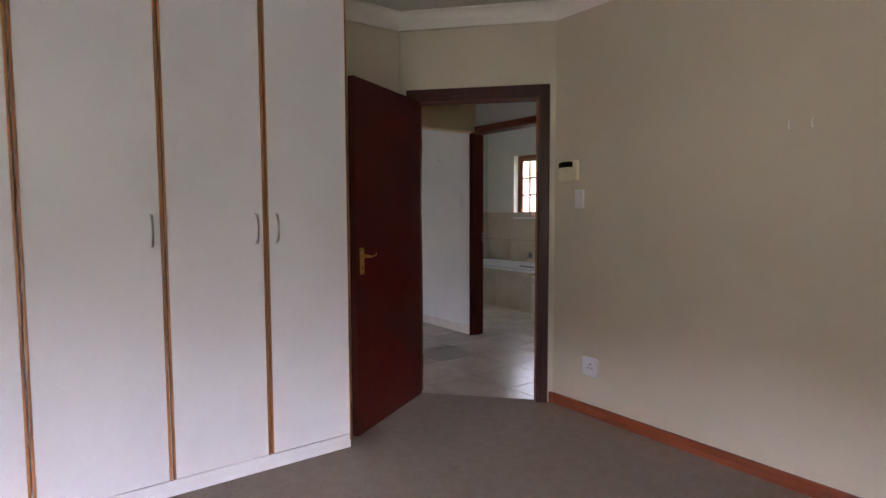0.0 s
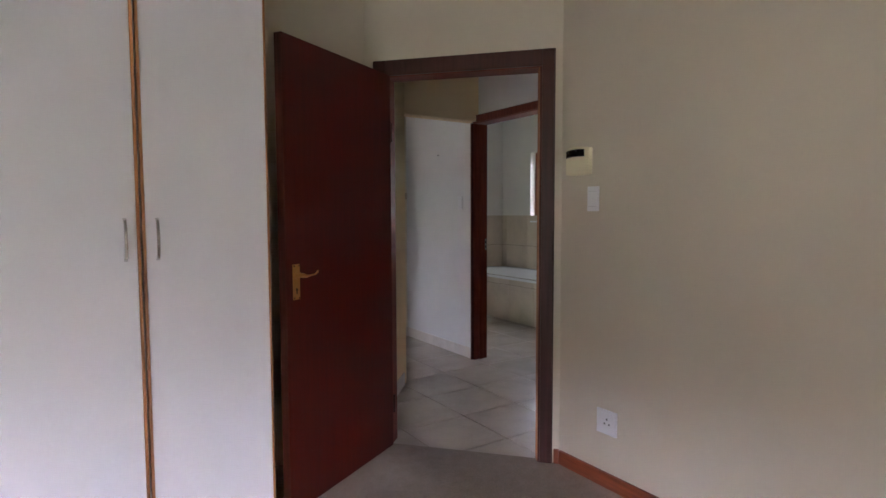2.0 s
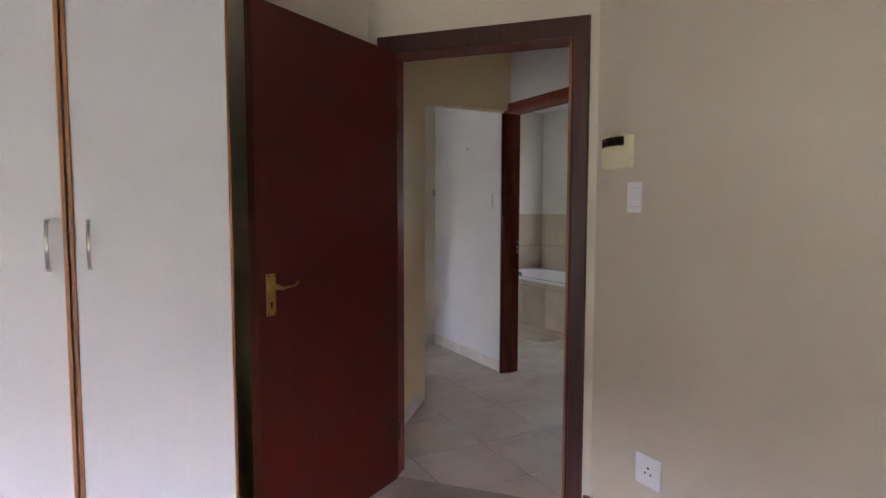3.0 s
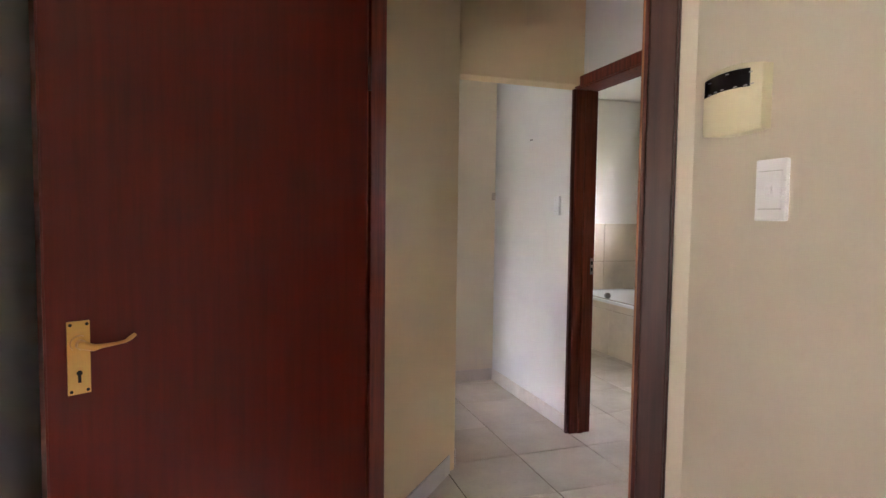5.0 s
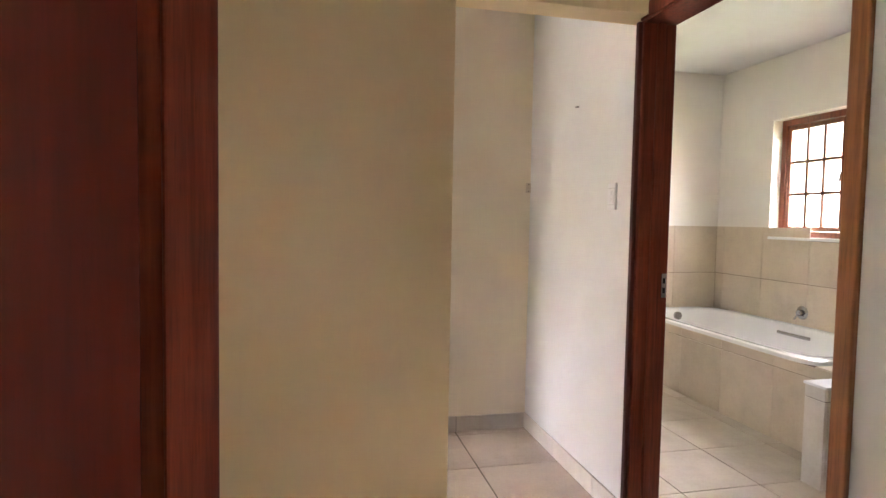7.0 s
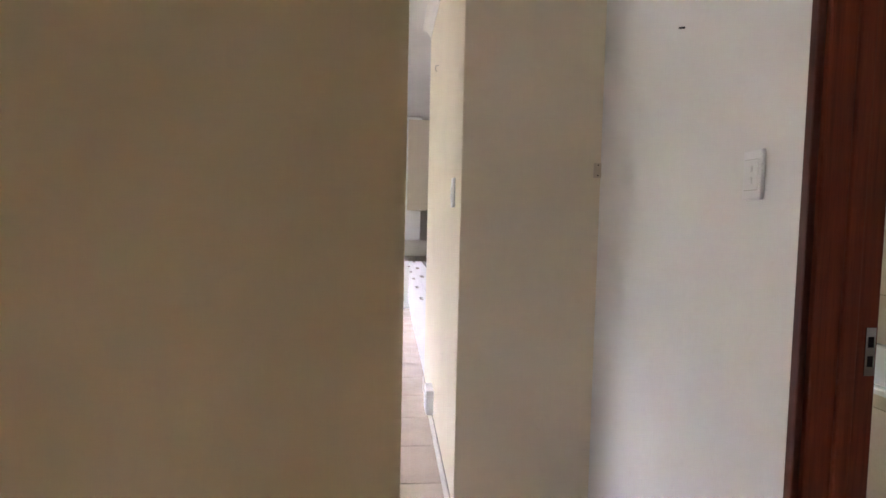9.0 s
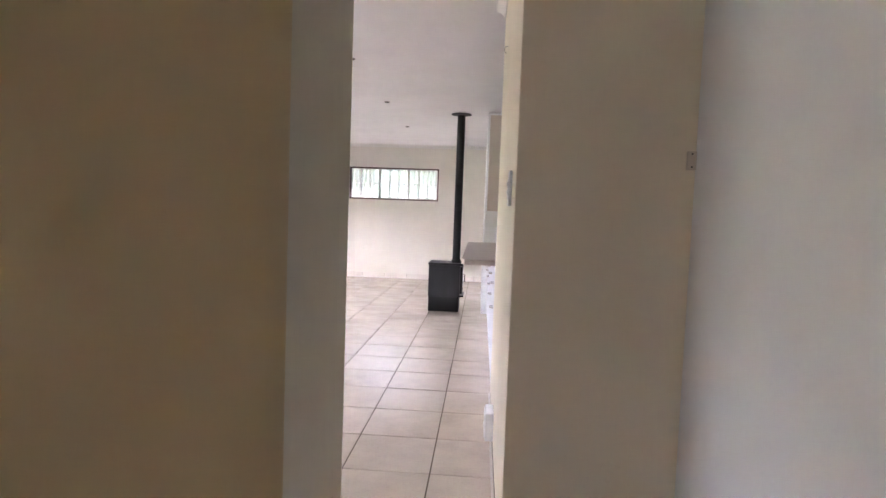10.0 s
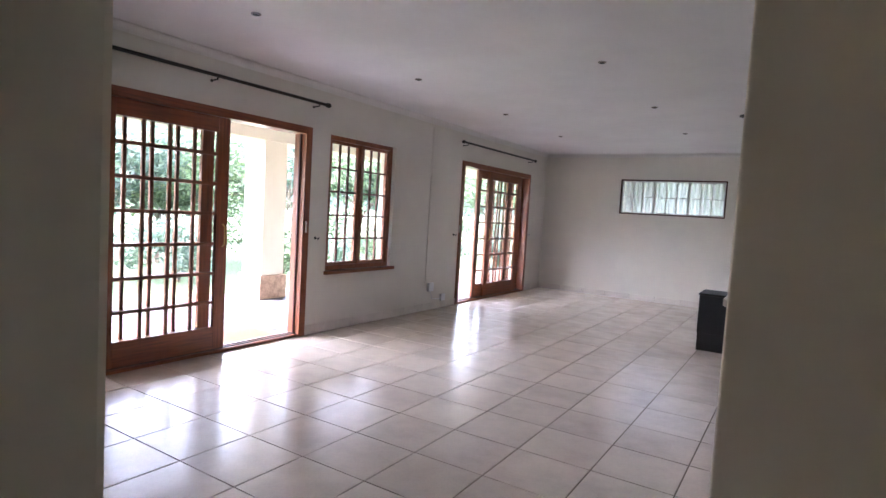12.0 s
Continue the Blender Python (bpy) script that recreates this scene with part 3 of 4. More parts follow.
def socket(pose_m, label):
    t = thing("wall_socket", label, "wall socket")
    b = B()
    box(b, -0.059, 0.059, 0, 0.010, -0.059, 0.059, bev=0.004)
    part("plate", b, M_WPLASTIC, t)
    b = B()
    box(b, -0.044, 0.044, 0.0102, 0.013, -0.044, 0.044, bev=0.001)
    part("insert", b, M_WPLASTIC, t)
    for x, z, r in ((-0.006, 0.016, 0.0048), (-0.019, -0.006, 0.0042), (0.008, -0.006, 0.0042)):
        b = B()
        disc(b, (x, 0.0125, z), (0, 1, 0), r, 0.0009, 12)
        part("pin_hole", b, M_DARK, t)
    b = B()
    box(b, 0.022, 0.034, 0.013, 0.017, -0.009, 0.009, bev=0.002)
    part("rocker", b, M_WPLASTIC, t)
    t.matrix_basis = pose_m
    return t


socket(wall_pose(BX, -0.702, 0.325, (-1, 0, 0)), "white three-pin wall socket low on the cream wall")

keypad = thing("alarm_keypad", "cream plastic alarm keypad with a black display strip", "alarm keypad")
b = B()
pw, ph = 0.073, 0.062
prof = []
for k in range(9):
    u = -1 + 2 * k / 8
    prof.append((u * pw, -ph - 0.006 * (1 - u * u), ph + 0.008 * (1 - u * u), 0.026 + 0.010 * (1 - u * u)))
cols = [[b.verts.new(p) for p in ((x, 0, zl), (x, d - 0.004, zl), (x, d, zl + 0.006), (x, d, zh - 0.006), (x, d - 0.004, zh), (x, 0, zh))] for x, zl, zh, d in prof]
for u, v in zip(cols, cols[1:]):
    for k in range(5):
        b.faces.new((u[k], v[k], v[k + 1], u[k + 1]))
    b.faces.new((u[5], v[5], v[0], u[0]))
b.faces.new(cols[0])
b.faces.new(cols[-1][::-1])
part("case", b, M_CREAMPL, keypad, "", True)
b = B()
rows = []
for k in range(17):
    x = -0.050 + 0.119 * k / 16
    u2 = 1 - (x / pw) ** 2
    rows.append([b.verts.new((x, 0.0278 + 0.010 * u2, z)) for z in (0.018 + 0.004 * u2, 0.052 + 0.006 * u2)])
for u, v in zip(rows, rows[1:]):
    b.faces.new((u[0], v[0], v[1], u[1]))
out = bmesh.ops.extrude_face_region(b, geom=b.faces[:])
bmesh.ops.translate(b, verts=[v for v in out["geom"] if isinstance(v, bmesh.types.BMVert)], vec=(0, -0.0025, 0))
part("display", b, M_BLACKPL, keypad, "black display strip")
for x, z in ((-0.055, 0.024), (-0.042, 0.023), (-0.02, 0.024), (0.012, 0.025), (0.03, 0.024), (0.048, 0.022), (-0.052, 0.047), (0.05, 0.046), (0.0, 0.053)):
    d = 0.026 + 0.010 * (1 - (x / pw) ** 2)
    b = B()
    box(b, x - 0.004, x + 0.004, d + 0.0012, d + 0.0028, z - 0.0009, z + 0.0009)
    part("legend", b, M_INK, keypad, "tiny pale legend")
keypad.matrix_basis = wall_pose(BX, -0.514, 1.560, (-1, 0, 0))

# ---- bathroom door frame ----
bframe = thing("bathroom_door_frame", "dark red hardwood frame of the bathroom doorway", "door frame", (HX, 1.1, 0), kind="structure")
JY0, JY1 = 0.633, 1.535
TB = 0.12
# near jamb and architrave use the brightened wood, light included in its colour
for nm, q, mt in (("jamb", (HX - 0.012, HX + TB + 0.012, JY1, 1.560, 0, 2.085), M_JAMB), ("jamb", (HX - 0.012, HX + TB + 0.012, 0.585, JY0, 0, 2.085), M_JAMB_LIT),
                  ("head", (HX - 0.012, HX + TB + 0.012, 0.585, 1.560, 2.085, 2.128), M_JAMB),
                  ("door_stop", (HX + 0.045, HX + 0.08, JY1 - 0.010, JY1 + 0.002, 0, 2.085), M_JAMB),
                  ("architrave", (HX - 0.030, HX - 0.0125, JY1 + 0.010, 1.568, 0, 2.09), M_FRAME), ("architrave", (HX - 0.026, HX - 0.0125, 0.575, JY0 - 0.010, 0, 2.09), M_JAMB_LIT),
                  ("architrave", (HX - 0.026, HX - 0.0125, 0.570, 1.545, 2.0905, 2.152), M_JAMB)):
    b = B()
    box(b, *q, bev=0.004)
    part(nm, b, mt, bframe)
b = B()
box(b, HX + 0.104, HX + 0.126, JY1 - 0.003, JY1 + 0.001, 0.982, 1.082, bev=0.001)
part("strike_plate", b, M_CHROME_D, bframe, "worn metal strike plate")
for z in (1.012, 1.052):
    b = B()
    box(b, HX + 0.109, HX + 0.121, JY1 - 0.0036, JY1 - 0.0028, z - 0.011, z + 0.011)
    part("strike_hole", b, M_DARK, bframe)

# sensor in the corner of the passage
catch = thing("door_contact", "small grey plastic contact fixed in the passage corner", "sensor")
b = B()
box(b, -0.002, 0.026, 0, 0.014, -0.03, 0.03, bev=0.002)
part("case", b, M_BEIGE, catch)
for z in (-0.021, 0.021):
    b = B()
    disc(b, (0.012, 0.0138, z), (0, 1, 0), 0.003, 0.001, 8)
    part("screw", b, M_DARK, catch)
catch.matrix_basis = wall_pose(HX - 0.004, HY, 1.490, (0, -1, 0))
nail = B()
tube(nail, [(HX, 2.12, 1.863), (HX - 0.018, 2.12, 1.861)], 0.003, 8)
solid("wall_nail", nail, M_IRON, "bent nail in the white passage wall", "nail")


def wall_hook(x, y, z, mat, label):
    bm = B()
    tube(bm, [(x, y, z), (x - 0.014, y, z - 0.002), (x - 0.02, y, z - 0.012), (x - 0.017, y, z - 0.03), (x - 0.008, y, z - 0.036)], 0.0028, 8)
    return solid("wall_hook", bm, mat, label, "hook", "wall hooks", smooth=True)


wall_hook(BX, -1.81, 1.712, M_WPLASTIC, "tiny pale picture hook on the cream bedroom wall")
wall_hook(BX, -1.905, 1.710, M_WPLASTIC, "tiny pale picture hook on the cream bedroom wall")
wall_hook(RX, 3.945, 2.20, M_CHROME, "small metal picture hook high on the living room wall")

# ---- garden doors ----
def gbox(name, q, mat, parent, label="", bev=0.004):
    bm = B()
    box(bm, *q, bev=bev)
    return part(name, bm, mat, parent, label)


def pane(parent, q, mat):
    bm = B()
    box(bm, *q)
    ob = part("pane", bm, mat, parent, "")
    ob.visible_shadow = False
    return ob


def sliding_leaf(parent, x, y0, y1, z0, z1, cols, label):
    """A glazed leaf 40 mm thick with its inner face at x: stiles, rails, glazing bars, panes."""
    xo = x - 0.04
    st, top, bot = 0.115, 0.13, 0.205
    bars = (0.462, 0.723, 0.985, 1.252, 1.514, 1.774)
    lf = gbox("leaf_stile", (xo, x, y0, y0 + st, z0, z1), M_MERANTI, parent, label)
    gbox("leaf_stile", (xo, x, y1 - st, y1, z0, z1), M_MERANTI, parent, label)
    gbox("top_rail", (xo, x, y0 + st, y1 - st, z1 - top, z1), M_MERANTI_Y, parent)
    gbox("bottom_rail", (xo, x, y0 + st, y1 - st, z0, z0 + bot), M_MERANTI_Y, parent)
    ya, yb, za, zb = y0 + st, y1 - st, z0 + bot, z1 - top
    for i in range(1, cols):
        y = ya + (yb - ya) * i / cols
        gbox("glazing_bar", (xo + 0.006, x - 0.006, y - 0.0145, y + 0.0145, za, zb), M_MERANTI, parent)
    for z in bars:
        gbox("glazing_bar", (xo + 0.0075, x - 0.0045, ya, yb, z - 0.014, z + 0.014), M_MERANTI_Y, parent)
    levels = (za, *bars, zb)
    for i in range(cols):
        for lo, hi in zip(levels, levels[1:]):
            pane(parent, (xo + 0.018, xo + 0.021, ya + (yb - ya) * i / cols, ya + (yb - ya) * (i + 1) / cols, lo, hi), M_GLASS)
    return lf


def garden_door(dims, front, rear, flip, label, outer=None):
    y0, y1, top = dims
    d = thing("garden_door", label, "sliding door", (LX - 0.06, (y0 + y1) / 2, 0), "garden doors")
    j = 0.085
    xa, xb = LX - 0.15, LX + 0.018
    gbox("frame_jamb", (xa, xb, y0, y0 + j, 0, top), M_MERANTI, d)
    gbox("frame_jamb", (xa, xb, y1 - j, y1, 0, top), M_MERANTI, d)
    gbox("frame_head", (xa, xb, y0 + j, y1 - j, top - 0.075, top), M_MERANTI_Y, d)
    gbox("threshold", (xa, xb - 0.01, y0 + j, y1 - j, -0.005, 0.028), M_MERANTI_Y, d, "worn wooden threshold with tracks")
    for x in (LX - 0.03, LX - 0.085):
        gbox("track", (x - 0.004, x + 0.004, y0 + j, y1 - j, 0.028, 0.036), M_IRON, d, "", 0.001)
    gbox("frame_stop", (LX - 0.06, LX - 0.045, (y1 - j - 0.02) if not flip else y0 + j, (y1 - j) if not flip else y0 + j + 0.02, 0.028, top - 0.075), M_FRAME, d, "dark rubber stop", 0.001)
    sliding_leaf(d, LX - 0.012, front[0], front[1], 0.037, top - 0.077, 4, "varnished leaf stile")
    sliding_leaf(d, LX - 0.065, rear[0], rear[1], 0.037, top - 0.077, 4, "varnished leaf stile")
    if outer:
        sliding_leaf(d, LX - 0.108, outer[0], outer[1], 0.037, top - 0.077, 4, "varnished leaf stile")
    ye = front[1] - 0.05 if not flip else front[0] + 0.05
    b = B()
    tube(b, [(LX - 0.012, ye, 0.96), (LX + 0.02, ye, 0.98), (LX + 0.024, ye, 1.06), (LX + 0.02, ye, 1.14), (LX - 0.012, ye, 1.16)], 0.007, 8)
    part("pull_handle", b, M_BRASS, d, "brass pull handle", True)
    yl = y1 - 0.02 if not flip else y0 + 0.02
    b = B()
    box(b, LX + 0.0175, LX + 0.021, yl - 0.035, yl - 0.01, 1.09, 1.20, bev=0.001)
    part("keep_plate", b, M_CHROME, d, "metal keep plate")
    return d


garden_door(D1, (3.53, 4.635), (3.41, 4.515), False, "varnished meranti sliding door with glazing bars, standing open")
garden_door(D2, (9.585, 10.79), (9.30, 10.505), True, "varnished meranti sliding door, three leaves stacked, partly open", (9.87, 11.068))


# ---- windows ----
def casement(parent, axis, at, lo, hi, z0, z1, cols, rows, mat, glass, st=0.048, bar=0.012, depth=0.036, bar_mat=None):
    """A sash in the plane axis = at, with bars and panes."""
    def q(a0, a1, d0, d1, za, zb):
        return (at + d0, at + d1, a0, a1, za, zb) if axis == "x" else (a0, a1, at + d0, at + d1, za, zb)

    gbox("sash_stile", q(lo, lo + st, 0, depth, z0, z1), mat, parent)
    gbox("sash_stile", q(hi - st, hi, 0, depth, z0, z1), mat, parent)
    gbox("sash_rail", q(lo + st, hi - st, 0, depth, z1 - st, z1), mat, parent)
    gbox("sash_rail", q(lo + st, hi - st, 0, depth, z0, z0 + st), mat, parent)
    a, c, za, zb = lo + st, hi - st, z0 + st, z1 - st
    for i in range(1, cols):
        y = a + (c - a) * i / cols
        gbox("glazing_bar", q(y - bar, y + bar, 0.005, depth - 0.006, za, zb), bar_mat or mat, parent, "", 0.002)
    for i in range(1, rows):
        z = za + (zb - za) * i / rows
        gbox("glazing_bar", q(a, c, 0.0065, depth - 0.0045, z - bar, z + bar), bar_mat or mat, parent, "", 0.002)
    for i in range(cols):
        for j in range(rows):
            pane(parent, q(a + (c - a) * i / cols, a + (c - a) * (i + 1) / cols, depth * 0.45, depth * 0.45 + 0.003, za + (zb - za) * j / rows, za + (zb - za) * (j + 1) / rows), glass)


def outer_frame(parent, axis, at, lo, hi, z0, z1, w, d, mat):
    def q(a0, a1, za, zb):
        return (at, at + d, a0, a1, za, zb) if axis == "x" else (a0, a1, at, at + d, za, zb)

    gbox("window_frame", q(lo, lo + w, z0, z1), mat, parent)
    gbox("window_frame", q(hi - w, hi, z0, z1), mat, parent)
    gbox("window_frame", q(lo + w, hi - w, z1 - w, z1), mat, parent)
    gbox("window_frame", q(lo + w, hi - w, z0, z0 + w), mat, parent)


def stay(parent, p, axis):
    b = B()
    x, y, z = p
    tube(b, [(x, y, z + 0.06), (x + 0.012 * axis, y, z + 0.055), (x + 0.014 * axis, y + 0.004, z), (x + 0.024 * axis, y + 0.012, z - 0.06)], 0.006, 8)
    part("window_catch", b, M_IRON, parent, "black iron window catch", True)


win = thing("window_1", "varnished meranti casement window with small panes", "window", (LX - 0.05, 6.46, W1[2]), kind="structure")
outer_frame(win, "x", LX - 0.12, W1[0], W1[1] - 0.02, W1[2] + 0.03, W1[3], 0.05, 0.09, M_MERANTI)
ymid = (W1[0] + W1[1] - 0.02) / 2
gbox("mullion", (LX - 0.121, LX - 0.03, ymid - 0.022, ymid + 0.022, W1[2] + 0.08, W1[3] - 0.05), M_MERANTI, win)
# bars in darker wood than the sashes: their backlit shade is put into colour
casement(win, "x", LX - 0.085, W1[0] + 0.052, ymid - 0.024, W1[2] + 0.082, W1[3] - 0.052, 3, 5, M_MERANTI, M_GLASS, 0.034, 0.0095, bar_mat=M_FRAME)
casement(win, "x", LX - 0.085, ymid + 0.024, W1[1] - 0.072, W1[2] + 0.082, W1[3] - 0.052, 3, 5, M_MERANTI, M_GLASS, 0.034, 0.0095, bar_mat=M_FRAME)
gbox("sill", (LX - 0.12, LX + 0.035, W1[0] - 0.02, W1[1] + 0.05, W1[2] - 0.012, W1[2] + 0.028), M_MERANTI_Y, win, "varnished wooden sill")
stay(win, (LX - 0.03, ymid, 1.40), 1)

fwin = thing("window_2", "high strip window with white net curtain behind small panes", "window", (-0.3, FY + 0.08, FW[2]), kind="structure")
outer_frame(fwin, "y", FY + 0.01, FW[0], FW[1], FW[2], FW[3], 0.022, 0.07, M_FRAME)
fw3 = (FW[1] - FW[0] - 0.044) / 3
for i in range(3):
    a = FW[0] + 0.022 + i * fw3
    casement(fwin, "y", FY + 0.045, a + 0.001, a + fw3 - 0.001, FW[2] + 0.023, FW[3] - 0.023, 3, 2, M_CORNICE, M_GLASS, 0.022, 0.012)
b = B()
n = 150
top = [b.verts.new((FW[0] + 0.03 + (FW[1] - FW[0] - 0.06) * i / n, FY + 0.135 + 0.012 * math.sin(i * 0.75) + 0.006 * math.sin(i * 1.9), FW[3] - 0.03 - 0.012 * abs(math.sin(i * 0.2)))) for i in range(n + 1)]
bot = [b.verts.new((v.co.x, FY + 0.137 + 0.016 * math.sin(i * 0.75 + 0.3), FW[2] + 0.03)) for i, v in enumerate(top)]
for i in range(n):
    b.faces.new((top[i], top[i + 1], bot[i + 1], bot[i]))
M_NET = make_mat("net_curtain", (0.62, 0.62, 0.57), 0.9)
M_NET.node_tree.nodes["Principled BSDF"].inputs["Transmission Weight"].default_value = 0.2
M_NET.node_tree.nodes["Principled BSDF"].inputs["IOR"].default_value = 1.02
solid("net_curtain", b, M_NET, "thin white net curtain gathered in the strip window", "curtain", smooth=True)

bwin = thing("window_3", "varnished wooden bathroom window with small panes", "window", (BW + 0.12, 2.6, BWIN[2]), kind="structure")
outer_frame(bwin, "x", BW + 0.085, BWIN[0], BWIN[1], BWIN[2], BWIN[3], 0.05, 0.08, M_MERANTI)
ym = (BWIN[0] + BWIN[1]) / 2
gbox("mullion", (BW + 0.084, BW + 0.16, ym - 0.022, ym + 0.022, BWIN[2] + 0.05, BWIN[3] - 0.05), M_MERANTI, bwin)
casement(bwin, "x", BW + 0.095, ym + 0.024, BWIN[1] - 0.052, BWIN[2] + 0.052, BWIN[3] - 0.052, 3, 3, M_MERANTI, M_FROST, 0.036, 0.012)
casement(bwin, "x", BW + 0.095, BWIN[0] + 0.052, ym - 0.024, BWIN[2] + 0.052, BWIN[3] - 0.052, 3, 3, M_MERANTI, M_FROST, 0.036, 0.012)
stay(bwin, (BW + 0.095, ym + 0.05, 1.62), -1)
gbox("sill", (BW - 0.012, BW + 0.084, BWIN[0], BWIN[1], BWIN[2] - 0.02, BWIN[2] + 0.004), M_WHITE, bwin, "white plastered sill")


window_light("bathroom_window_light", (BW + 0.215, (BWIN[0] + BWIN[1]) / 2, (BWIN[2] + BWIN[3]) / 2), (BW - 1.6, (BWIN[0] + BWIN[1]) / 2, 0.3), 1.16, 0.82, BATH_WATTS, (1.0, 0.98, 0.86), 125)


# ---- curtain rods ----
def curtain_rod(y0, y1, brackets, z, label):
    t = thing("curtain_rod", label, "curtain rod", (LX, (y0 + y1) / 2, z), "curtain rods")
    x = LX + 0.085
    b = B()
    tube(b, [(x, y0, z), (x, y1, z)], 0.015, 12)
    part("pole", b, M_IRON, t, "", True)
    for y, s in ((y0, -1), (y1, 1)):
        b = B()
        tube(b, [(x, y, z), (x, y + s * 0.006, z), (x, y + s * 0.012, z), (x, y + s * 0.035, z), (x, y + s * 0.055, z), (x, y + s * 0.06, z)], 0.02, 12, True, [0.015, 0.024, 0.02, 0.026, 0.016, 0.004])
        part("finial", b, M_IRON, t, "", True)
    for y in brackets:
        b = B()
        tube(b, [(LX, y, z - 0.035), (x, y, z - 0.03), (x, y, z - 0.012)], 0.007, 8)
        disc(b, (LX + 0.0005, y, z - 0.035), (1, 0, 0), 0.013, 0.005, 14)
        part("bracket", b, M_IRON, t, "", True)
    return t


curtain_rod(3.0, 5.71, (3.12, 4.42, 5.61), 2.42, "black iron curtain rod above the open garden door")
curtain_rod(8.55, 11.12, (8.66, 11.02), 2.425, "black iron curtain rod above the far garden door")
for y, z in ((5.71, 1.03), (8.52, 1.06), (11.16, 1.055)):
    b = B()
    tube(b, [(LX, y, z), (LX + 0.03, y, z), (LX + 0.045, y, z - 0.014), (LX + 0.06, y, z + 0.008)], 0.006, 8)
    disc(b, (LX + 0.0003, y, z), (1, 0, 0), 0.016, 0.005, 12)
    solid("tieback_hook", b, M_IRON, "small black curtain tie-back hook on the white wall", "hook", "tie-back hooks", smooth=True)

# cable trunking down the wall, with its boxes
b = B()
box(b, LX, LX + 0.009, 7.838, 7.859, 0.34, CEIL - 0.09, bev=0.002)
solid("cable_trunking", b, M_LIVING, "slim white cable trunking painted over on the wall", "trunking")
b = B()
box(b, LX, LX + 0.032, 7.906, 8.026, 0.265, 0.385, bev=0.006)
solid("junction_box", b, M_WPLASTIC, "white plastic outlet box low on the wall", "outlet box")
b = B()
box(b, LX, LX + 0.03, 8.24, 8.35, 0.10, 0.20, bev=0.006)
solid("junction_box", b, M_WPLASTIC, "white plastic outlet box near the skirting", "outlet box")
b = B()
pts = [(LX + 0.02, 7.966, 0.265), (LX + 0.025, 8.0, 0.16), (LX + 0.03, 8.14, 0.14), (LX + 0.03, 8.25, 0.15)]
tube(b, pts, 0.005, 8)
solid("cable", b, M_WPLASTIC, "loose white cable between two outlet boxes", "cable", smooth=True)
sk = thing("wall_socket", "white surface-mounted double socket above the tile skirting", "wall socket", (RX, 3.84, 0.18))
gbox("case", (RX - 0.044, RX, 3.76, 3.92, 0.105, 0.255), M_WPLASTIC, sk, "", 0.008)
gbox("plate", (RX - 0.049, RX - 0.0445, 3.775, 3.905, 0.12, 0.24), M_WPLASTIC, sk, "", 0.002)
gbox("rocker", (RX - 0.053, RX - 0.0495, 3.80, 3.82, 0.17, 0.19), M_WPLASTIC, sk, "", 0.001)


# ---- downlights ----
def downlight(x, y):
    t = thing("downlight", "small chrome ceiling downlight, unlit", "downlight", (x, y, CEIL), "ceiling downlights")
    b = B()
    tube(b, [(x, y, CEIL + 0.003), (x, y, CEIL - 0.004), (x, y, CEIL - 0.006)], 0.04, 20, True, [0.033, 0.033, 0.028])
    part("ring", b, M_CHROME_D, t, "", True)
    b = B()
    tube(b, [(x, y, CEIL - 0.0055), (x, y, CEIL - 0.009)], 0.026, 16, True, [0.022, 0.017])
    part("bulb", b, M_DARK, t)


for x in (-1.61, 0.16):
    for y in (3.95, 5.85, 7.73, 9.61):
        downlight(x, y)

# ---- stove ----
SX0, SX1, SY0, SY1 = 0.690, 1.110, 8.29, 8.75
stove = thing("wood_stove", "black steel wood-burning stove standing on the tiles", "stove", (0.92, 8.45, 0))
gbox("base", (SX0 + 0.006, SX1 - 0.01, SY0 + 0.01, SY1 - 0.01, 0, 0.20), M_STEEL, stove, "", 0.004)
gbox("firebox", (SX0, SX1, SY0, SY1, 0.20, 0.625), M_STEEL, stove, "", 0.006)
gbox("top_plate", (SX0 - 0.008, SX1 + 0.035, SY0 - 0.012, SY1 + 0.012, 0.625, 0.65), M_STEEL, stove, "", 0.006)
dr = gbox("fire_door", (SX1, SX1 + 0.032, SY0 + 0.05, SY1 - 0.05, 0.24, 0.60), M_STEEL, stove, "", 0.008)
gbox("door_glass", (SX1 + 0.032, SX1 + 0.035, SY0 + 0.10, SY1 - 0.10, 0.30, 0.54), M_BLACKPL, dr, "sooty stove glass", 0.001)
b = B()
tube(b, [(SX1 + 0.03, SY0 + 0.075, 0.50), (SX1 + 0.06, SY0 + 0.075, 0.50), (SX1 + 0.062, SY0 + 0.075, 0.40)], 0.008, 8)
part("door_handle", b, M_IRON, dr, "", True)
gbox("ash_lip", (SX1 - 0.01, SX1 + 0.05, SY0 + 0.03, SY1 - 0.03, 0.20, 0.222), M_STEEL, stove, "", 0.004)
FX, FYY = 1.045, 8.44
b = B()
tube(b, [(FX, FYY, 0.65), (FX, FYY, 1.0), (FX, FYY, CEIL)], 0.052, 24)
part("flue_pipe", b, M_STEEL, stove, "matt black flue pipe", True)
b = B()
tube(b, [(FX, FYY, 0.65), (FX, FYY, 0.69), (FX, FYY, 0.70)], 0.06, 24, True, [0.064, 0.064, 0.054])
part("flue_collar", b, M_STEEL, stove, "", True)
b = B()
tube(b, [(FX, FYY, CEIL - 0.001), (FX, FYY, CEIL - 0.008), (FX, FYY, CEIL - 0.02)], 0.13, 32, True, [0.135, 0.135, 0.06])
part("ceiling_flange", b, M_STEEL, stove, "black ceiling flange", True)

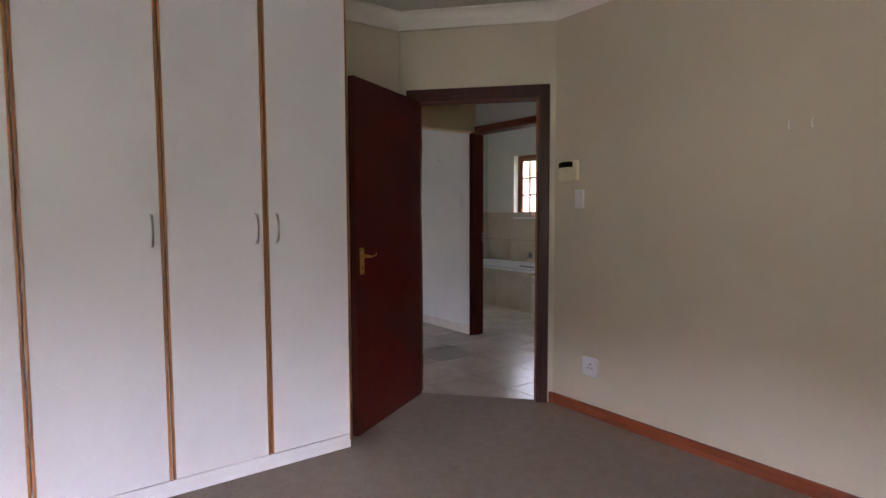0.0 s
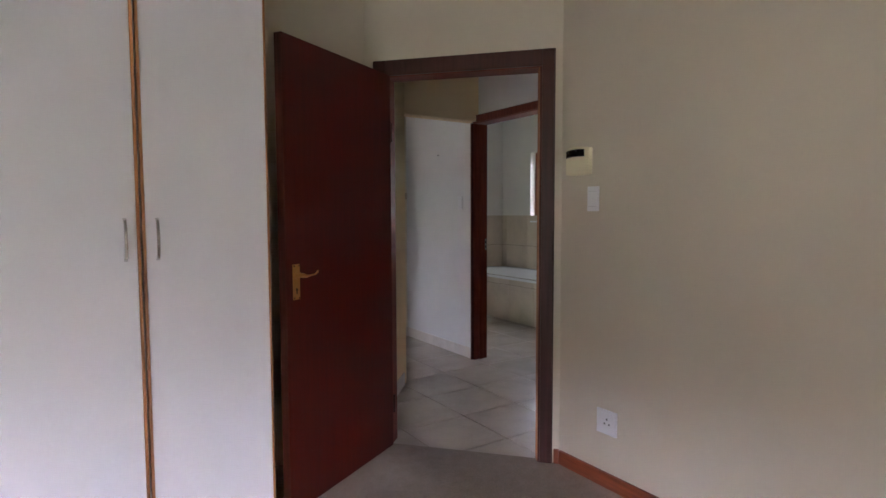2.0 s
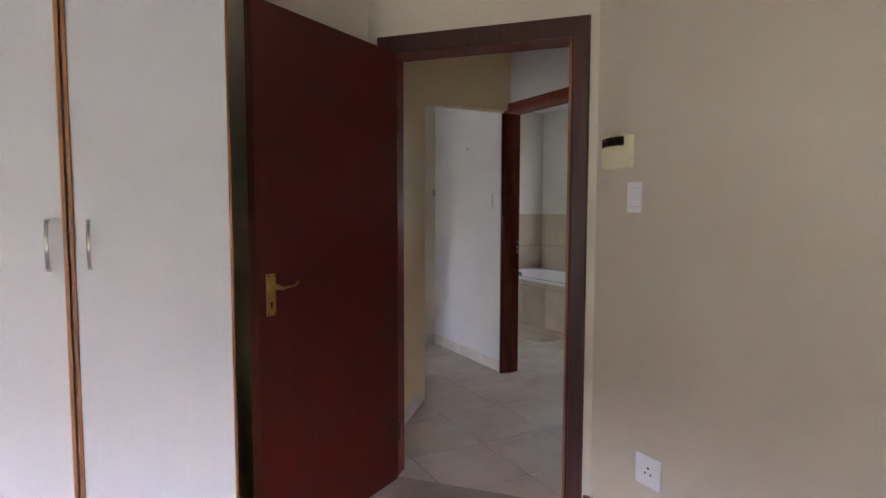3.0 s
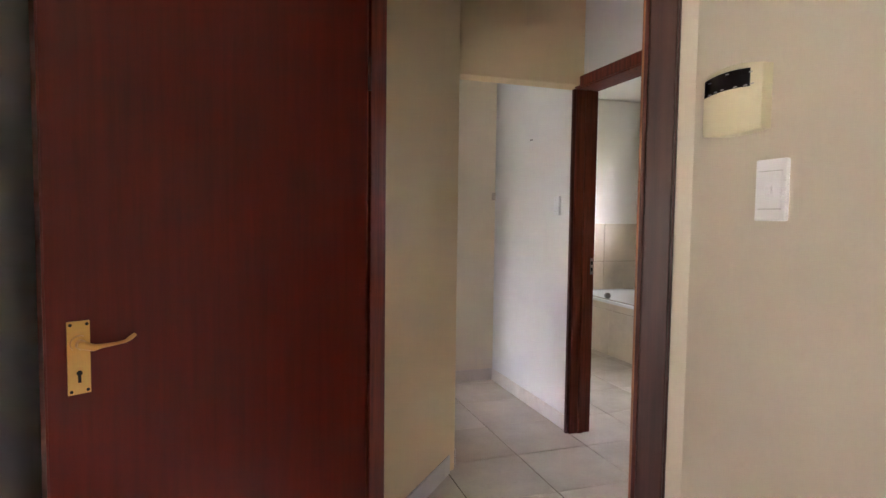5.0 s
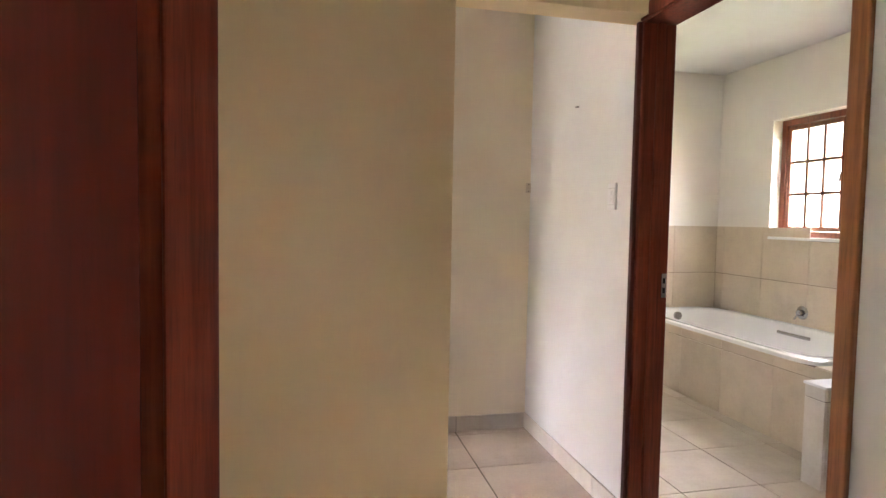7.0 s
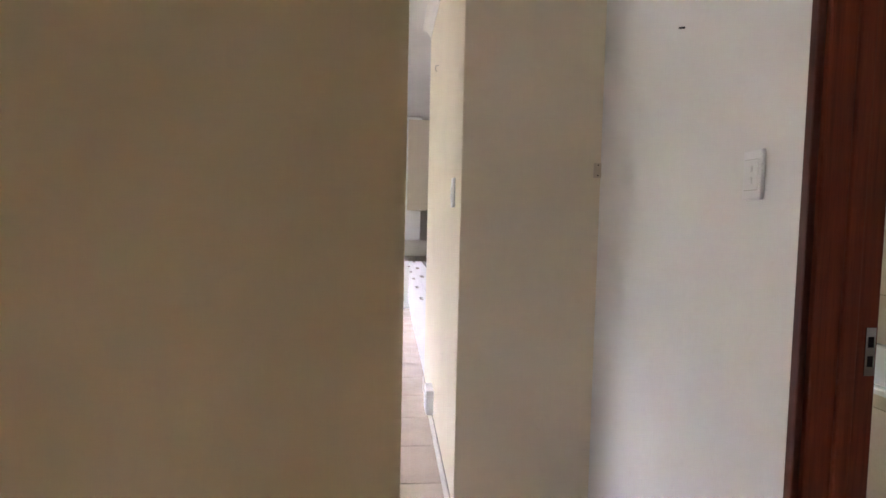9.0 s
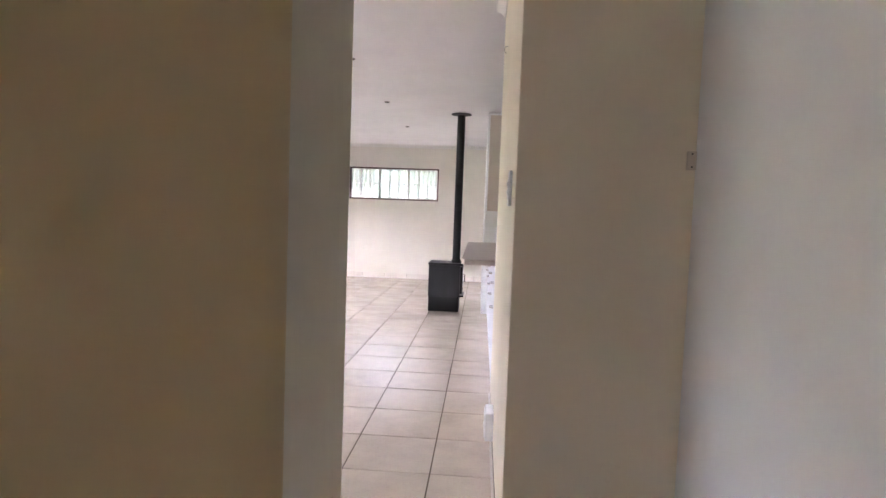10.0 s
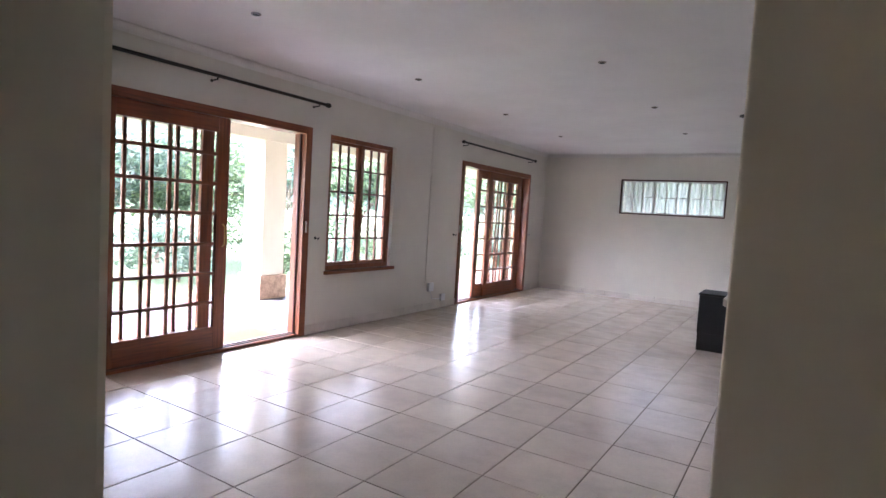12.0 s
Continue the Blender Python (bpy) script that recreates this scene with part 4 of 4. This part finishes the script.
# ---- kitchen bar ----
for y0, y1 in ((4.66, 5.37), (5.38, 6.09), (6.10, 6.81), (6.82, 7.53), (7.54, 8.255)):
    c = thing("base_cabinet", "white kitchen base cabinet with a drawer under the bar", "cabinet", (1.7, (y0 + y1) / 2, 0), "kitchen base cabinets")
    gbox("body", (RX + 0.022, RX + 0.45, y0, y1, 0, 0.905), M_MELAMINE, c, "", 0.002)
    d = gbox("drawer_front", (RX + 0.004, RX + 0.0215, y0 + 0.004, y1 - 0.004, 0.70, 0.895), M_MELAMINE, c, "", 0.002)
    d2 = gbox("door", (RX + 0.004, RX + 0.0215, y0 + 0.004, y1 - 0.004, 0.10, 0.694), M_MELAMINE, c, "", 0.002)
    for pr, z in ((d, 0.80), (d2, 0.62)):
        b = B()
        ym2 = (y0 + y1) / 2
        tube(b, [(RX + 0.006, ym2 - 0.05, z), (RX - 0.02, ym2 - 0.04, z), (RX - 0.02, ym2 + 0.04, z), (RX + 0.006, ym2 + 0.05, z)], 0.005, 8)
        part("handle", b, M_CHROME, pr, "", True)
b = B()
out_ln = [(1.95, 5.20), (1.30, 5.20), (1.245, 5.225), (1.222, 5.28), (1.20, 8.10), (1.215, 8.18), (1.27, 8.22), (1.38, 8.22), (1.38, 8.258), (1.95, 8.258)]
prism(b, out_ln, 0.908, 0.95)
solid("bar_top", b, M_WORKTOP, "beige laminate breakfast bar top on white cabinets", "worktop")
cup = thing("wall_cupboard", "beige kitchen wall cupboard hung against the pier", "cupboard", (1.6, 8.1, 1.36))
gbox("body", (1.43, 1.83, 7.97, 8.256, 1.36, 2.55), M_BEIGE, cup, "", 0.003)
gbox("door", (1.434, 1.826, 7.952, 7.969, 1.364, 2.546), M_BEIGE, cup, "", 0.002)

# ---- bath ----
BF = 3.481
RIMZ = 0.50
bath = thing("bathtub", "white acrylic built-in bath with tiled front and chrome grips", "bathtub", ((BF + BW) / 2, 2.95, 0))


def oval_ring(cx, cy, hx, hy, z, seg=48, p=3.2):
    out = []
    for k in range(seg):
        t = 2 * math.pi * k / seg
        c, s = math.cos(t), math.sin(t)
        out.append((cx + hx * math.copysign(abs(c) ** (2 / p), c), cy + hy * math.copysign(abs(s) ** (2 / p), s), z))
    return out


cx, cy = (BF + BW) / 2 - 0.005, (2.05 + BNY) / 2
hx, hy = (BW - BF) / 2 + 0.008, (BNY - 2.05) / 2 - 0.004
b = B()
rings = []
for (ax, ay, z, p) in ((hx, hy, RIMZ + 0.004, 14), (hx, hy, RIMZ + 0.026, 14), (hx - 0.008, hy - 0.008, RIMZ + 0.034, 12), (hx - 0.055, hy - 0.07, RIMZ + 0.034, 6), (hx - 0.068, hy - 0.085, RIMZ + 0.026, 5), (hx - 0.085, hy - 0.12, RIMZ - 0.06, 4),
                       (hx - 0.11, hy - 0.2, RIMZ - 0.26, 3.6), (hx - 0.15, hy - 0.26, RIMZ - 0.34, 3.2), (hx - 0.24, hy - 0.42, RIMZ - 0.355, 3)):
    rings.append([b.verts.new(v) for v in oval_ring(cx, cy, ax, ay, z, 64, p)])
for u, v in zip(rings, rings[1:]):
    for k in range(64):
        b.faces.new((u[k], u[(k + 1) % 64], v[(k + 1) % 64], v[k]))
b.faces.new(rings[-1])
part("tub", b, M_ENAMEL, bath, "", True)
for gy0, gy1, gx in ((2.85, 3.13, BW - 0.085), ):
    b = B()
    tube(b, [(gx, gy0, 0.465), (gx - 0.03, gy0 + 0.02, 0.47), (gx - 0.03, gy1 - 0.02, 0.47), (gx, gy1, 0.465)], 0.012, 10)
    part("grip", b, M_CHROME_D, bath, "chrome bath grip", True)
b = B()
disc(b, (cx - 0.02, BNY - 0.118, 0.475), (0, -1, 0.1), 0.034, 0.022, 20)
part("overflow", b, M_CHROME_D, bath, "chrome overflow", True)
b = B()
box(b, BF + 0.001, BF + 0.05, 1.2, BNY, 0, RIMZ)
apron = part("apron", b, M_BGROUT, bath, "tiled bath front")


def facing(name, q, mat, parent, bev=0.0015):
    bm = B()
    box(bm, *q, bev=bev)
    return part(name, bm, mat, parent)


b = B()
box(b, BF + 0.0505, BW - 0.012, 1.2, 2.044, 0, RIMZ - 0.002)
part("bath_end_ledge", b, M_BGROUT, bath, "tiled ledge at the bath's head")
for ya, yb in ((1.2, 1.64), (1.643, 2.042)):
    for xa, xb in ((BF + 0.002, 3.89), (3.893, BW - 0.013)):
        gbox("tile", (xa, xb, ya, yb, RIMZ - 0.001, RIMZ + 0.008), M_BTILE, bath, "", 0.0015)


yj = [BNY, 3.65, 3.205, 2.771, 2.326, 1.88, 1.435, 1.2]
for ya, yb in zip(yj[1:], yj):
    facing("tile", (BF - 0.007, BF, ya + 0.0025, yb - 0.0025, 0.0, 0.436), M_BTILE, apron)
    facing("tile", (BF - 0.007, BF, ya + 0.0025, yb - 0.0025, 0.440, RIMZ + 0.002), M_BTILE, apron)
b = B()
tube(b, [(BW, 3.0, 0.632), (BW - 0.012, 3.0, 0.632), (BW - 0.016, 3.0, 0.632)], 0.05, 24, True, [0.052, 0.052, 0.046])
mixer = solid("bath_mixer", b, M_CHROME_D, "round chrome bath mixer plate on the tiles", "bath mixer", smooth=True)
b = B()
tube(b, [(BW - 0.015, 3.0, 0.632), (BW - 0.05, 3.0, 0.632), (BW - 0.056, 3.0, 0.632)], 0.02, 16, True, [0.024, 0.022, 0.015])
tube(b, [(BW - 0.045, 3.0, 0.628), (BW - 0.06, 3.025, 0.578)], 0.006, 8)
part("lever", b, M_CHROME_D, mixer, "", True)
step = thing("tiled_pony_wall", "low tiled dwarf wall with a white top beside the bath", "dwarf wall", (3.3, 1.74, 0))
gbox("core", (3.176, BF - 0.008, 1.686, 1.794, 0, 0.499), M_BGROUT, step, "", 0.001)
gbox("top", (3.164, BF - 0.008, 1.674, 1.806, 0.500, 0.514), M_WPLASTIC, step, "white tile top", 0.003)
for za, zb in ((0.0, 0.436), (0.440, 0.499)):
    gbox("tile", (3.169, 3.1755, 1.682, 1.798, za, zb), M_SKTILE, step, "", 0.0015)
    gbox("tile", (3.177, BF - 0.008, 1.679, 1.6855, za, zb), M_SKTILE, step, "", 0.0015)
    gbox("tile", (3.177, BF - 0.008, 1.7945, 1.801, za, zb), M_SKTILE, step, "", 0.0015)

b = B()
box(b, BW - 0.004, BW - 0.0005, 1.2, BNY, RIMZ, 1.175)
box(b, BW - 0.004, BW - 0.0005, BWIN[1], BNY, 1.175, 1.27)
walltiles = struct("tiling_bathroom_east", b, M_BGROUT, "sandy wall tiles behind the bath", "wall tiles")
b = B()
box(b, 3.4, BW - 0.006, BNY - 0.004, BNY - 0.0005, RIMZ, 1.27)
walltiles2 = struct("tiling_bathroom_north", b, M_BGROUT, "sandy wall tiles at the end of the bath", "wall tiles")
cols = [BNY - 0.006, 3.87, 3.42, 2.965, 2.51, 2.055, 1.60, 1.2]
for ya, yb in zip(cols[1:], cols):
    facing("tile", (BW - 0.011, BW - 0.004, ya + 0.0025, yb - 0.0025, RIMZ, 0.846), M_BTILE, walltiles)
    facing("tile", (BW - 0.011, BW - 0.004, ya + 0.0025, yb - 0.0025, 0.850, 1.27 if yb > 3.38 else 1.172), M_BTILE, walltiles)
for xa, xb in ((3.40, 3.47), (3.47, 3.92), (3.92, BW - 0.012)):
    facing("tile", (xa + 0.0015, xb - 0.0015, BNY - 0.011, BNY - 0.004, RIMZ, 0.846), M_BTILE, walltiles2)
    facing("tile", (xa + 0.0015, xb - 0.0015, BNY - 0.011, BNY - 0.004, 0.850, 1.27), M_BTILE, walltiles2)

# ---- veranda ----
b = B()
box(b, -5.75, LX - XW, -2.0, 15.0, -0.30, -0.062)
veranda = struct("veranda_floor", b, M_GROUT, "veranda slab paved in dark slate", "veranda floor")
b = B()
box(b, -6.0, LX - XW, 0.53, 15.0, 2.56, 2.68)
struct("ceiling_veranda", b, M_EXT, "cream painted veranda ceiling", "ceiling")
b = B()
box(b, -5.42, -5.0, -2.0, 15.0, 2.27, 2.56, bev=0.01)
struct("veranda_beam", b, M_EXT, "cream plastered beam carried by the veranda columns", "beam")


def column(y):
    c = thing("veranda_column", "square cream plastered column on a stone-faced base", "column", (-5.21, y, -0.05), "veranda columns")
    gbox("shaft", (-5.42, -5.0, y - 0.21, y + 0.21, 0.30, 2.268), M_EXT, c, "", 0.012)
    gbox("stone_base", (-5.46, -4.96, y - 0.25, y + 0.25, -0.052, 0.30), M_STONE, c, "brown stone-faced base", 0.012)


for y in (-1.3, 2.9, 7.1, 11.3):
    column(y)
matb = B()
box(matb, -3.55, -3.05, 4.75, 5.55, -0.051, -0.033, bev=0.004)
solid("door_mat", matb, M_MAT, "brown coir door mat on the veranda", "door mat")

# ---- garden ----
b = B()
gx = [-3000, -600, -120, -40, -20, -12, -8, -5.7, 0, 6, 12, 30, 120, 600, 3000]
gy = [-3000, -600, -120, -40, -15, -5, 5, 15, 25, 40, 120, 600, 3000]
grid = [[b.verts.new((x, y, -0.42 + (0.25 * noise.noise(Vector((x * 0.06, y * 0.06, 0))) if x < -8 else 0))) for y in gy] for x in gx]
for i in range(len(gx) - 1):
    for j in range(len(gy) - 1):
        b.faces.new((grid[i][j], grid[i + 1][j], grid[i + 1][j + 1], grid[i][j + 1]))
struct("ground", b, M_GRASS, "mown green lawn round the house", "ground")


def leaf_cloud(bm, rng, centre, radius, count, size):
    """Many small bent leaves scattered through uneven clumps."""
    c = Vector(centre)
    for _ in range(count):
        d = Vector((rng.gauss(0, 1), rng.gauss(0, 1), rng.gauss(0, 1))).normalized() * radius * rng.random() ** 0.4
        d.z *= 0.75
        p = c + d
        u = Vector((rng.gauss(0, 1), rng.gauss(0, 1), rng.gauss(0, 0.6))).normalized()
        v = u.orthogonal().normalized()
        s = size * rng.uniform(0.6, 1.4)
        q = [p - u * s, p + v * s * 0.38, p + u * s, p - v * s * 0.38]
        bm.faces.new([bm.verts.new(x) for x in q])


def tree(x, y, h, spread, seed, mat, label):
    rng = random.Random(seed)
    t = thing("tree", label, "tree", (x, y, -0.42), "garden trees")
    b = B()
    top = Vector((x + rng.uniform(-0.4, 0.4), y + rng.uniform(-0.4, 0.4), h * 0.55))
    tube(b, [(x, y, -0.45), (x + 0.05, y, h * 0.2), ((x + top.x) / 2, (y + top.y) / 2, h * 0.4), top], 0.1, 8, True, [0.05 * h * 0.6, 0.036 * h * 0.6, 0.03 * h * 0.6, 0.018 * h * 0.6])
    tips = []
    for k in range(9):
        a = k * 2.4 + rng.random()
        base = Vector((x, y, 0)).lerp(top, rng.uniform(0.5, 1))
        base.z = h * rng.uniform(0.25, 0.55)
        tip = Vector((x + math.cos(a) * spread * rng.uniform(0.5, 1), y + math.sin(a) * spread * rng.uniform(0.5, 1), h * rng.uniform(0.45, 0.98)))
        tube(b, [base, base.lerp(tip, 0.5) + Vector((0, 0, 0.15)), tip], 0.05, 6, True, [0.05, 0.035, 0.012])
        tips += [tip, base.lerp(tip, 0.6), base.lerp(tip, 0.85) + Vector((0, 0, h * 0.06))]
    part("trunk", b, M_BARK, t, "", True)
    b = B()
    for p in tips:
        leaf_cloud(b, rng, p, spread * rng.uniform(0.28, 0.5), 230, 0.075)
    leaf_cloud(b, rng, (x, y, h * 0.75), spread * 0.8, 1800, 0.08)
    part("crown", b, mat, t)


def bush(x, y, r, h, seed, mat, label, blade=False):
    rng = random.Random(seed)
    t = thing("bush", label, "bush", (x, y, -0.42), "garden shrubs")
    b = B()
    for k in range(5):
        a = rng.random() * 6.3
        tube(b, [(x, y, -0.44), (x + math.cos(a) * r * 0.3, y + math.sin(a) * r * 0.3, h * 0.35), (x + math.cos(a) * r * 0.6, y + math.sin(a) * r * 0.6, h * 0.75)], 0.02, 5, True, [0.025, 0.018, 0.008])
    part("stems", b, M_BARK, t)
    b = B()
    if blade:
        for k in range(90):
            a, l = rng.random() * 6.3, rng.uniform(0.6, 1.1) * h
            o = Vector((math.cos(a), math.sin(a), 0))
            s = Vector((-o.y, o.x, 0)) * 0.03
            p = [Vector((x, y, -0.42)) + o * 0.05, Vector((x, y, -0.42 + l * 0.75)) + o * r * 0.45, Vector((x, y, -0.42 + l * 0.8)) + o * r * 0.8, Vector((x, y, -0.42 + l * 0.5)) + o * r * 1.15]
            vs = [(b.verts.new(q - s * w), b.verts.new(q + s * w)) for q, w in zip(p, (0.8, 1, 0.8, 0.1))]
            for (a0, a1), (c0, c1) in zip(vs, vs[1:]):
                b.faces.new((a0, a1, c1, c0))
    else:
        for k in range(14):
            a, q = rng.random() * 6.3, rng.random() ** 0.6 * r
            leaf_cloud(b, rng, (x + math.cos(a) * q, y + math.sin(a) * q, -0.42 + h * rng.uniform(0.25, 0.8)), r * rng.uniform(0.3, 0.5), 190, 0.055)
    part("foliage", b, mat, t)


spots = ((-12, 8, 2.9, 1.6), (-13.5, 12, 3.3, 1.9), (-11.5, 16.5, 3.3, 1.8), (-15, 5.2, 2.9, 1.7), (-14, 21, 4.0, 2.2), (-10.5, 24, 4.2, 2.2), (-18, 9, 3.6, 2.2), (-19, 15, 4.2, 2.4), (-9.2, 31, 4.6, 2.3), (-17, 28, 4.8, 2.5), (-12.5, 3.0, 2.6, 1.5), (-20, 4.0, 3.2, 2.0), (-16.5, 18, 4.2, 2.3), (-12.8, 9.9, 2.8, 1.5))
for i, (x, y, h, s) in enumerate(spots):
    tree(x, y, h, s, 20 + i, M_FOLIAGE if i % 3 else M_FOLIAGE_B, ("tall leafy garden tree with a dense green crown", "broad green garden tree behind the veranda", "feathery blue-green garden tree")[i % 3])
beds = ((-7.2, 9.2, 0.7, 1.1, False), (-7.6, 11.0, 0.9, 1.3, True), (-8.2, 13.0, 1.0, 1.5, False), (-7.4, 15.2, 0.9, 1.5, True), (-8.6, 17.2, 1.2, 1.8, False), (-9.4, 8.4, 1.0, 1.5, False), (-10.4, 11.2, 1.3, 2.0, False), (-7.3, 19.0, 1.0, 1.7, True), (-8.3, 22.0, 1.3, 2.0, False), (-10.0, 6.4, 1.1, 1.5, False), (-11.0, 4.6, 1.2, 1.4, False), (-7.0, 24.5, 1.0, 1.8, True), (-10.6, 14.2, 1.4, 2.2, False), (-9.8, 19.6, 1.4, 2.4, False))
for i, (x, y, r, h, bl) in enumerate(beds):
    bush(x, y, r, h, 60 + i, M_FOLIAGE_B if i % 2 else M_FOLIAGE, "clump of arching strap-leaved garden plants" if bl else "rounded leafy garden shrub", bl)
# hills on the horizon and the trees outside the bathroom
b = B()
rows = []
for k in range(60):
    a = math.pi * (0.35 + 1.0 * k / 59)
    r = 400
    hgt = 58 + 16 * noise.noise(Vector((k * 0.21, 0, 3))) + 6 * noise.noise(Vector((k * 0.9, 5, 3)))
    rows.append((b.verts.new((r * math.cos(a), r * math.sin(a), -6)), b.verts.new((r * 1.05 * math.cos(a), r * 1.05 * math.sin(a), hgt))))
for u, v in zip(rows, rows[1:]):
    b.faces.new((u[0], v[0], v[1], u[1]))
struct("backdrop_hills", b, rough_stuff("far_woods", (0.05, 0.072, 0.062), 0.2, 0.7, 1.3, 1.0, 0.5), "hazy green wooded hills far away", "hills", True)
for i, (x, y, h, s) in enumerate(((11.5, 2.2, 4.2, 1.9), (12.5, 6.5, 5.0, 2.2), (11.0, 10.0, 4.5, 2.0))):
    tree(x, y, h, s, 90 + i, M_FOLIAGE, "green tree outside the bathroom window")
for i, (x, y) in enumerate(((-4, 19.5), (0.5, 19.0), (4, 20.5))):
    tree(x, y, 4.8, 2.2, 110 + i, M_FOLIAGE, "leafy tree beyond the strip window")

# ---- tiles ----
TX, TY, PX0, PY0 = 0.4425, 0.4435, 1.160, 4.015
b = B()
box(b, -TX / 2 + 0.0035, TX / 2 - 0.0035, -TY / 2 + 0.0035, TY / 2 - 0.0035, -0.006, 0.0, bev=0.0016)
tile_mesh = mesh_of("floor_tile", b, M_TILE)


def lay_tile(i, j, parent, mesh):
    ob = new("tile", mesh)
    ob.parent = parent
    ob.location = (PX0 + (i + 0.5) * TX, PY0 + (j + 0.5) * TY, random.uniform(-0.0004, 0.0003))
    ob.rotation_euler = (random.gauss(0, 0.0012), random.gauss(0, 0.0012), random.gauss(0, 0.0008))
    return ob


for i in range(-9, 8):
    for j in range(-11, 18):
        x, y = PX0 + (i + 0.5) * TX, PY0 + (j + 0.5) * TY
        living = x < 1.75 and y > 1.55
        passage = 1.1 < x < 2.1 and -0.7 < y <= 1.8 or 0.2 < x <= 1.2 and -0.7 < y < 1.3 and x + 0.92 * y > 0.40
        hall = 1.1 < x < 2.1 and 1.55 < y < 2.95
        bathr = 2.0 < x < 4.0 and -0.4 < y < 3.9
        if living or passage or hall or bathr:
            lay_tile(i, j, floor, tile_mesh)

# slate pavers of the veranda
b = B()
box(b, -0.298, 0.298, -0.298, 0.298, -0.01, 0.0, bev=0.003)
slate_mesh = mesh_of("slate_paver", b, M_SLATE)
for i in range(5):
    for j in range(16):
        ob = new("paver", slate_mesh)
        ob.parent = veranda
        ob.location = (-5.45 + i * 0.605, 2.4 + j * 0.605, -0.052)


# skirting tiles
def skirting(name, p0, p1, normal, h, label):
    """A run of skirting tiles along a wall, from p0 to p1."""
    p0, p1, n = Vector(p0), Vector(p1), Vector(normal)
    d = (p1 - p0).normalized()
    length = (p1 - p0).length
    base = B()
    q = [p0, p1, p1 + n * 0.004, p0 + n * 0.004]
    prism(base, [(v.x, v.y) for v in q], 0.0, h - 0.002)
    ob = struct(name, base, M_BGROUT, label, "skirting")
    k = 0
    while k * TY < length - 0.01:
        a, c = k * TY, min(length, (k + 1) * TY)
        bm = B()
        lo, hi = p0 + d * (a + 0.0018), p0 + d * (c - 0.0018)
        prism(bm, [(v.x, v.y) for v in (lo + n * 0.003, hi + n * 0.003, hi + n * 0.010, lo + n * 0.010)], 0.001, h)
        part("tile", bm, M_SKTILE, ob)
        k += 1


skirting("baseboard_passage_east", (HX, HY - 0.011), (HX, 1.572), (-1, 0), 0.095, "pale tile skirting in the passage")
skirting("baseboard_passage_end", (HX, HY), (RX, HY), (0, -1), 0.095, "pale tile skirting on the passage end wall")
skirting("baseboard_slant", (0.52, 0.535), (1.160, 1.254), (0.747, -0.665), 0.095, "pale tile skirting on the slanting wall")
skirting("baseboard_mouth", (NX + 0.023, 1.312), (NX + 0.001, SY - 0.012), (0.997, 0.075), 0.095, "pale tile skirting on the wall end")
skirting("baseboard_living_east", (RX, HY), (RX, 4.65), (-1, 0), 0.085, "pale tile skirting on the living room wall")
skirting("baseboard_west_a", (LX, D1[1]), (LX, D2[0]), (1, 0), 0.10, "pale tile skirting under the living room window")
skirting("baseboard_west_b", (LX, D2[1]), (LX, FY), (1, 0), 0.10, "pale tile skirting in the living room corner")
skirting("baseboard_west_c", (LX, SY), (LX, D1[0]), (1, 0), 0.10, "pale tile skirting beside the garden door")
skirting("baseboard_north", (LX + 0.011, FY), (1.405, FY), (0, -1), 0.10, "pale tile skirting along the far wall")
skirting("baseboard_south", (LX + 0.011, SY), (NX - 0.01, SY), (0, 1), 0.10, "pale tile skirting by the passage mouth")
